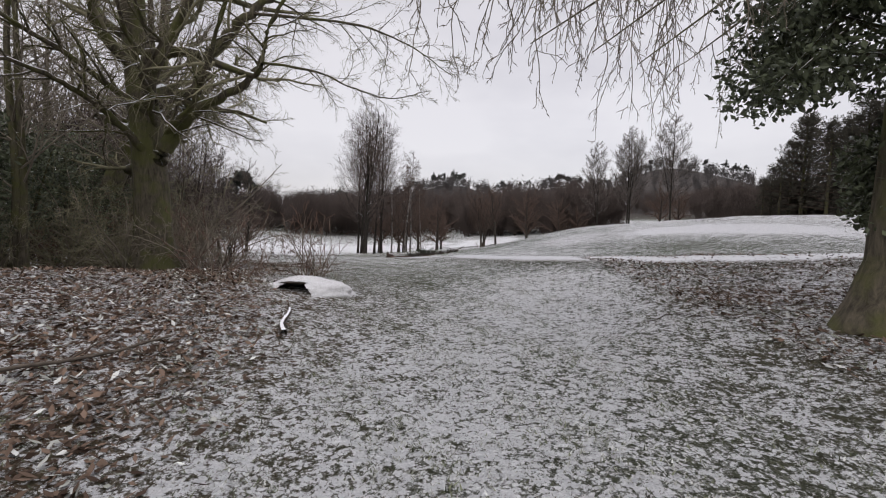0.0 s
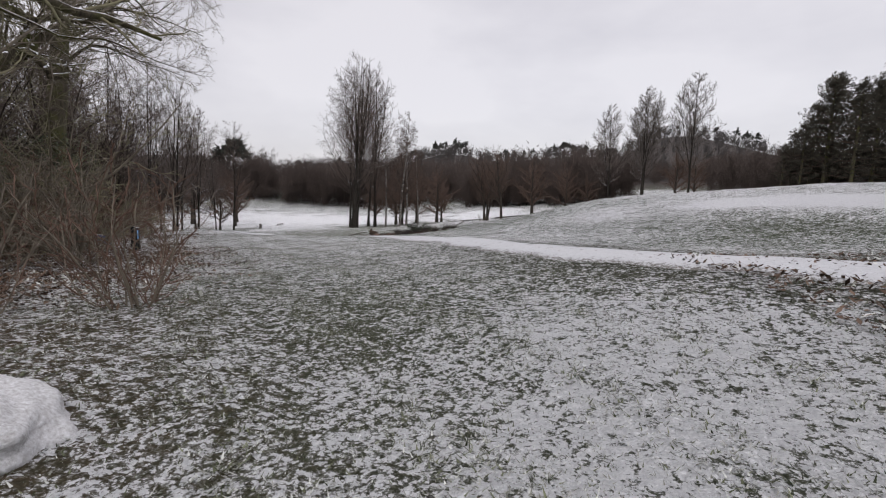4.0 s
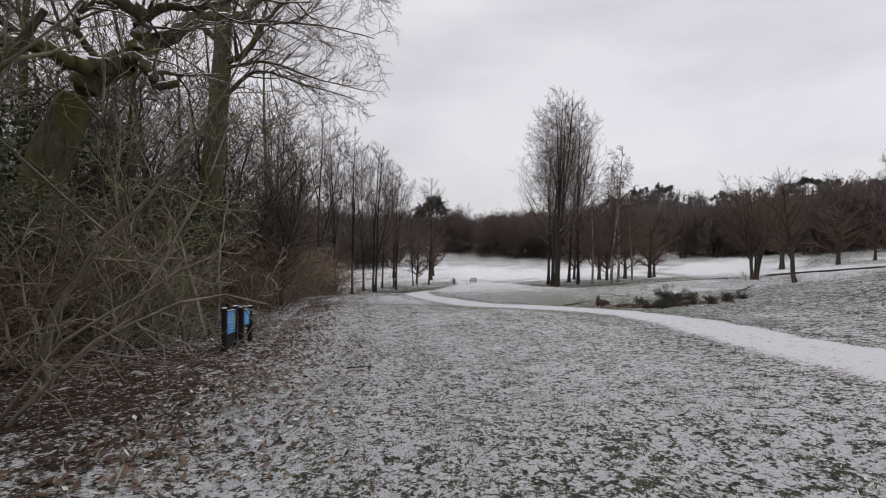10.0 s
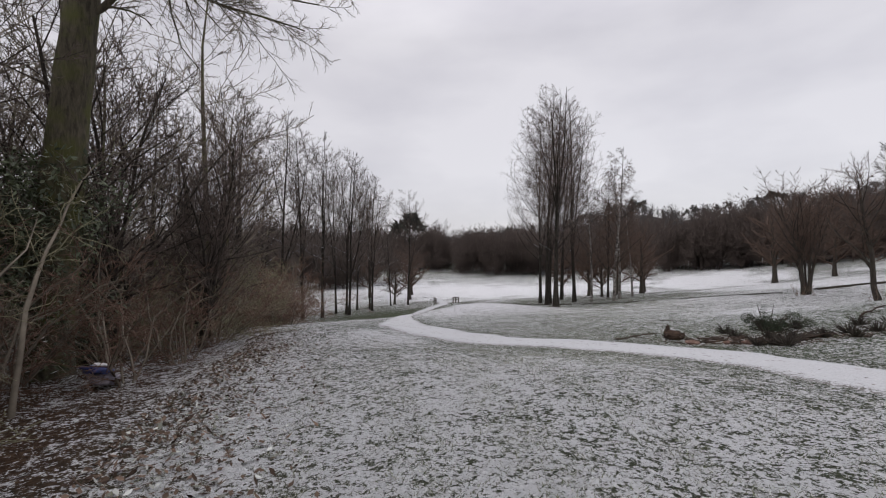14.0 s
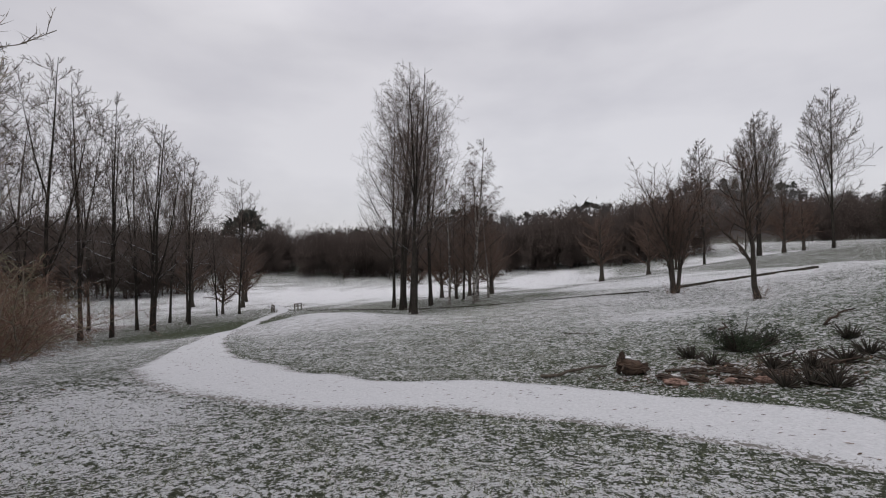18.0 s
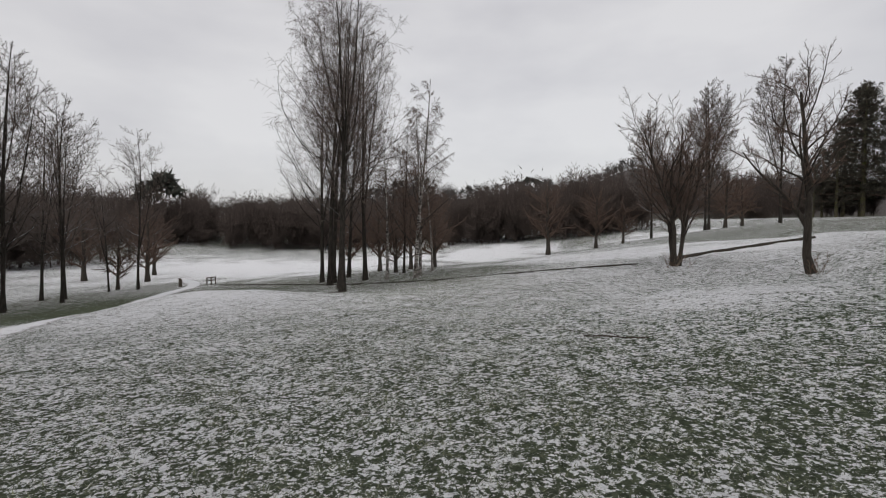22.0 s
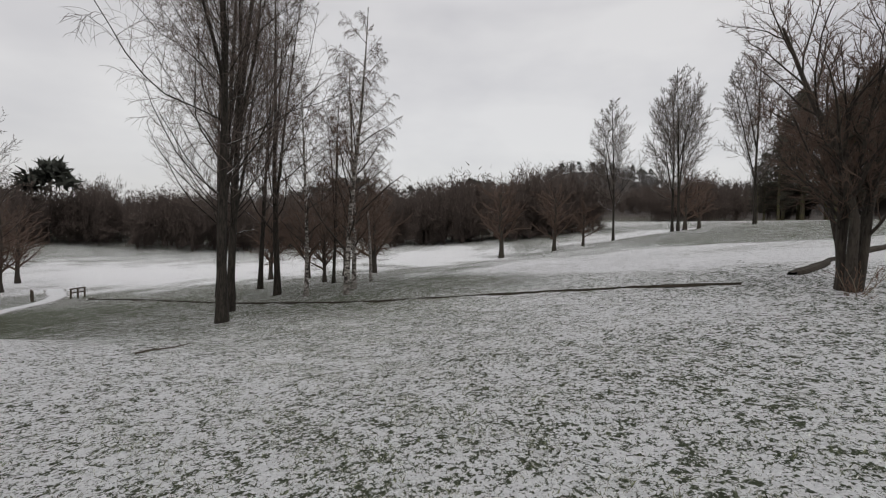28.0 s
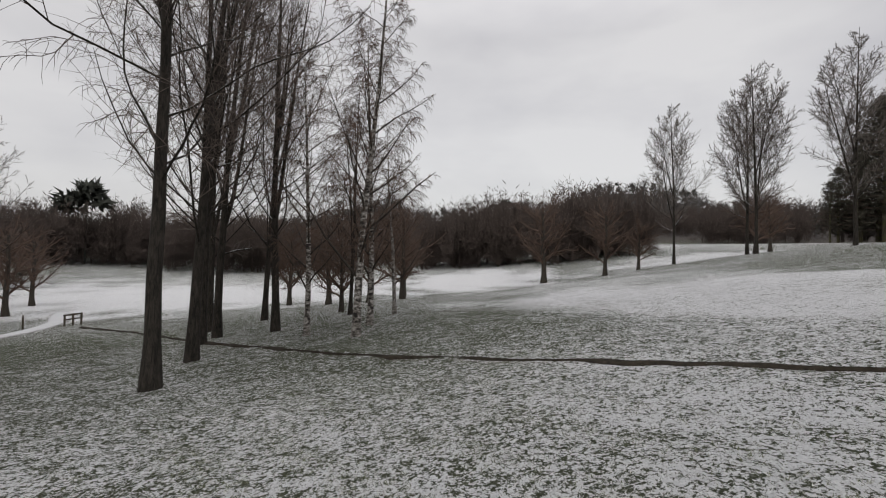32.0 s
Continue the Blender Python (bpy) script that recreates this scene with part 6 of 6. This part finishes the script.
ditch = new("turf_edge", strip_mesh("turf_edge", along([(-25.5, 82.4), (-17, 72.3), (-11.9, 65.7), (-7.8, 60.8), (-4.9, 56.8), (-2.4, 53.8), (0.0, 51.1), (1.6, 49.1), (2.8, 47.8), (3.6, 46.8)], 0.25, 0.12), 7, 0.05, SOIL, 0.07, 0.08, 8))
tagged(ditch, "dark broken turf edge of a narrow drain across the grass", "ditch", kind="structure")
lip = new("bunker_lip", strip_mesh("bunker_lip", along([(4.9, 47.0), (6.2, 47.6), (8, 48.4), (11, 49.5), (14.4, 50.4)], 0.3, 0.22), 7, 0.1, SOIL, 0.1, 0.05, 9))
tagged(lip, "dark earth lip of a bunker in the snow", "bunker", kind="structure")


# ---- grass and leaves ----
LAWN = [(-2, 0.2), (4, 0.3), (9, 0.0), (14, -2.4), (19, -5.0), (24, -5.9), (32, -5.9), (40, -5.0), (48, -4.2), (56, -3.5)]


def way_gap(x, y):
    w = way_points(0.5)
    return (np.hypot(x[:, None] - w[None, :, 0], y[:, None] - w[None, :, 1]) - w[None, :, 2]).min(1)


def grass_mesh(count, seed, wide, long, girth):
    g = np.random.default_rng(seed)
    y = g.uniform(1, 54, count)
    x = curve_at(LAWN, y) + g.normal(0, wide, count)
    ok = (way_gap(x, y) > -0.05) & (x > curve_at(WOOD_EDGE, y) + 0.3)
    x, y = x[ok], y[ok]
    n = len(x)
    z = land(x, y) + ripple(x, y) * smooth(0.0, 1.5, way_gap(x, y))
    V = []
    for k in range(3):
        a = g.uniform(0, 6.28, n)
        ln = g.uniform(*long, n)
        rise = g.uniform(0.1, 0.7, n)
        w = g.uniform(*girth, n)
        bx, by = x + g.normal(0, 0.025, n), y + g.normal(0, 0.025, n)
        ca, sa = np.cos(a), np.sin(a)
        V.append(np.stack([np.stack([bx - sa * w, by + ca * w, z - 0.004], -1), np.stack([bx + sa * w, by - ca * w, z - 0.004], -1),
                           np.stack([bx + ca * ln, by + sa * ln, z + ln * rise], -1)], 1))
    V = np.concatenate(V).reshape(-1, 3)
    i = np.arange(len(V) // 3)[:, None] * 3
    return V.tolist(), (i + [[0, 1, 2]]).tolist()


gv, gf = grass_mesh(60000, 4, 3.0, (0.02, 0.05), (0.003, 0.007))
tagged(new("grass", mesh_of("grass", gv, gf, BLADE, True)), "short rough grass blades poking through thin snow", "grass", kind="stuff")
gv, gf = grass_mesh(85000, 14, 2.4, (0.015, 0.04), (0.003, 0.007))
tagged(new("rimed_grass", mesh_of("rimed_grass", gv, gf, RIMED, True)), "frosted pale grass blades bent under thin snow", "grass", kind="stuff")


def leaf_litter(count, seed):
    g = np.random.default_rng(seed)
    n1 = int(count * 0.55)
    y = np.concatenate([g.uniform(0.5, 13, n1), g.uniform(10, 30, int(count * 0.25)), g.uniform(1, 12, count - n1 - int(count * 0.25))])
    x = np.concatenate([curve_at([(0.5, -1.5), (5, -1.9), (8, -3.2), (11, -4.8), (13, -5.3)], y[:n1]) + g.normal(0, 0.25, n1) - np.abs(g.normal(0, 2.4, n1)), curve_at(WOOD_EDGE, y[n1:n1 + int(count * 0.25)]) + 0.2 + np.abs(g.normal(0, 1.0, int(count * 0.25))), 3.4 + np.abs(g.normal(0, 2.2, count - n1 - int(count * 0.25)))])
    n = len(x)
    z = land(x, y) + ripple(x, y) + 0.012
    a = g.uniform(0, 6.28, n)
    L, w = g.uniform(0.02, 0.055, n), g.uniform(0.009, 0.022, n)
    t1, t2, c = g.normal(0, 0.35, n), g.normal(0, 0.35, n), g.uniform(0.2, 0.9, n)
    ca, sa = np.cos(a), np.sin(a)

    def at(u, v, h):
        return np.stack([x + ca * u - sa * v, y + sa * u + ca * v, z + np.abs(t1) * 0.03 + u * t1 + v * t2 + h], -1)
    V = np.stack([at(-L, 0 * w, c * L * 0.25), at(0 * L, w, c * w * 0.6), at(L, 0 * w, c * L * 0.3), at(0 * L, -w, c * w * 0.6)], 1).reshape(-1, 3)
    i = np.arange(n)[:, None] * 4
    return V.tolist(), np.concatenate([i + [[0, 1, 2]], i + [[0, 2, 3]]], 0).tolist()


def path_leaves(count, seed):
    g = np.random.default_rng(seed)
    w = way_points(0.5)
    w = w[(w[:, 0] < 8) & (w[:, 1] < 42)]
    p = w[g.integers(len(w), size=count)]
    x, y = p[:, 0] + g.normal(0, 0.5, count), p[:, 1] + g.normal(0, 0.5, count)
    z = land(x, y) + 0.04
    a, L, k = g.uniform(-0.5, 0.5, count), g.uniform(0.012, 0.05, count), g.uniform(0.004, 0.011, count)
    ca, sa = np.cos(a), np.sin(a)
    V = np.stack([np.stack([x - ca * L, y - sa * L, z], -1), np.stack([x + sa * k, y - ca * k, z + 0.002], -1), np.stack([x + ca * L, y + sa * L, z + 0.003], -1), np.stack([x - sa * k, y + ca * k, z + 0.004], -1)], 1).reshape(-1, 3)
    i = np.arange(count)[:, None] * 4
    return V.tolist(), np.concatenate([i + [[0, 1, 2]], i + [[0, 2, 3]]], 0).tolist()


def wood_chips(count, seed):
    """Curled chips and bark scraps strewn round the torn log."""
    g = np.random.default_rng(seed)
    x, y = g.normal(-1.7, 1.0, count), g.normal(30.05, 0.45, count)
    z = land(x, y) + ripple(x, y) * smooth(0.0, 1.5, way_gap(x, y)) + 0.008
    ok = way_gap(x, y) > 0.1
    x, y, z = x[ok], y[ok], z[ok]
    n = len(x)
    a, L, w, t = g.uniform(-0.7, 0.7, n), g.uniform(0.015, 0.07, n), g.uniform(0.006, 0.02, n), g.normal(0, 0.35, n)
    ca, sa = np.cos(a), np.sin(a)
    V = np.stack([np.stack([x + ca * u * L - sa * v * w, y + sa * u * L + ca * v * w, z + np.abs(t) * 0.03 + u * L * t * 0.6 + h * w], -1) for u, v, h in ((-1, 0, 0), (0, 1, 0.7), (1, 0, 0.2), (0, -1, 0.7))], 1).reshape(-1, 3)
    i = np.arange(n)[:, None] * 4
    return V.tolist(), np.concatenate([i + [[0, 1, 2]], i + [[0, 2, 3]]], 0).tolist()


cv, cf = wood_chips(1100, 12)
tagged(new("wood_chips", mesh_of("wood_chips", cv, cf, DEADLEAF, True)), "brown wood chips and bark scraps strewn on thin snow", "wood chips", kind="stuff")
pv, pf = path_leaves(650, 7)
tagged(new("path_leaves", mesh_of("path_leaves", pv, pf, DEADLEAF, True)), "small dark leaves scattered on the snowy path", "leaves", kind="stuff")
lv, lf = leaf_litter(5000, 16)
tagged(new("frosted_leaves", mesh_of("frosted_leaves", lv, lf, RIMED, True)), "fallen leaves whitened by frost at the wood edge", "leaves", kind="stuff")
lv, lf = leaf_litter(26000, 6)
tagged(new("leaf_litter", mesh_of("leaf_litter", lv, lf, DEADLEAF, True)), "brown fallen leaves dusted with snow at the wood edge", "leaves", kind="stuff")
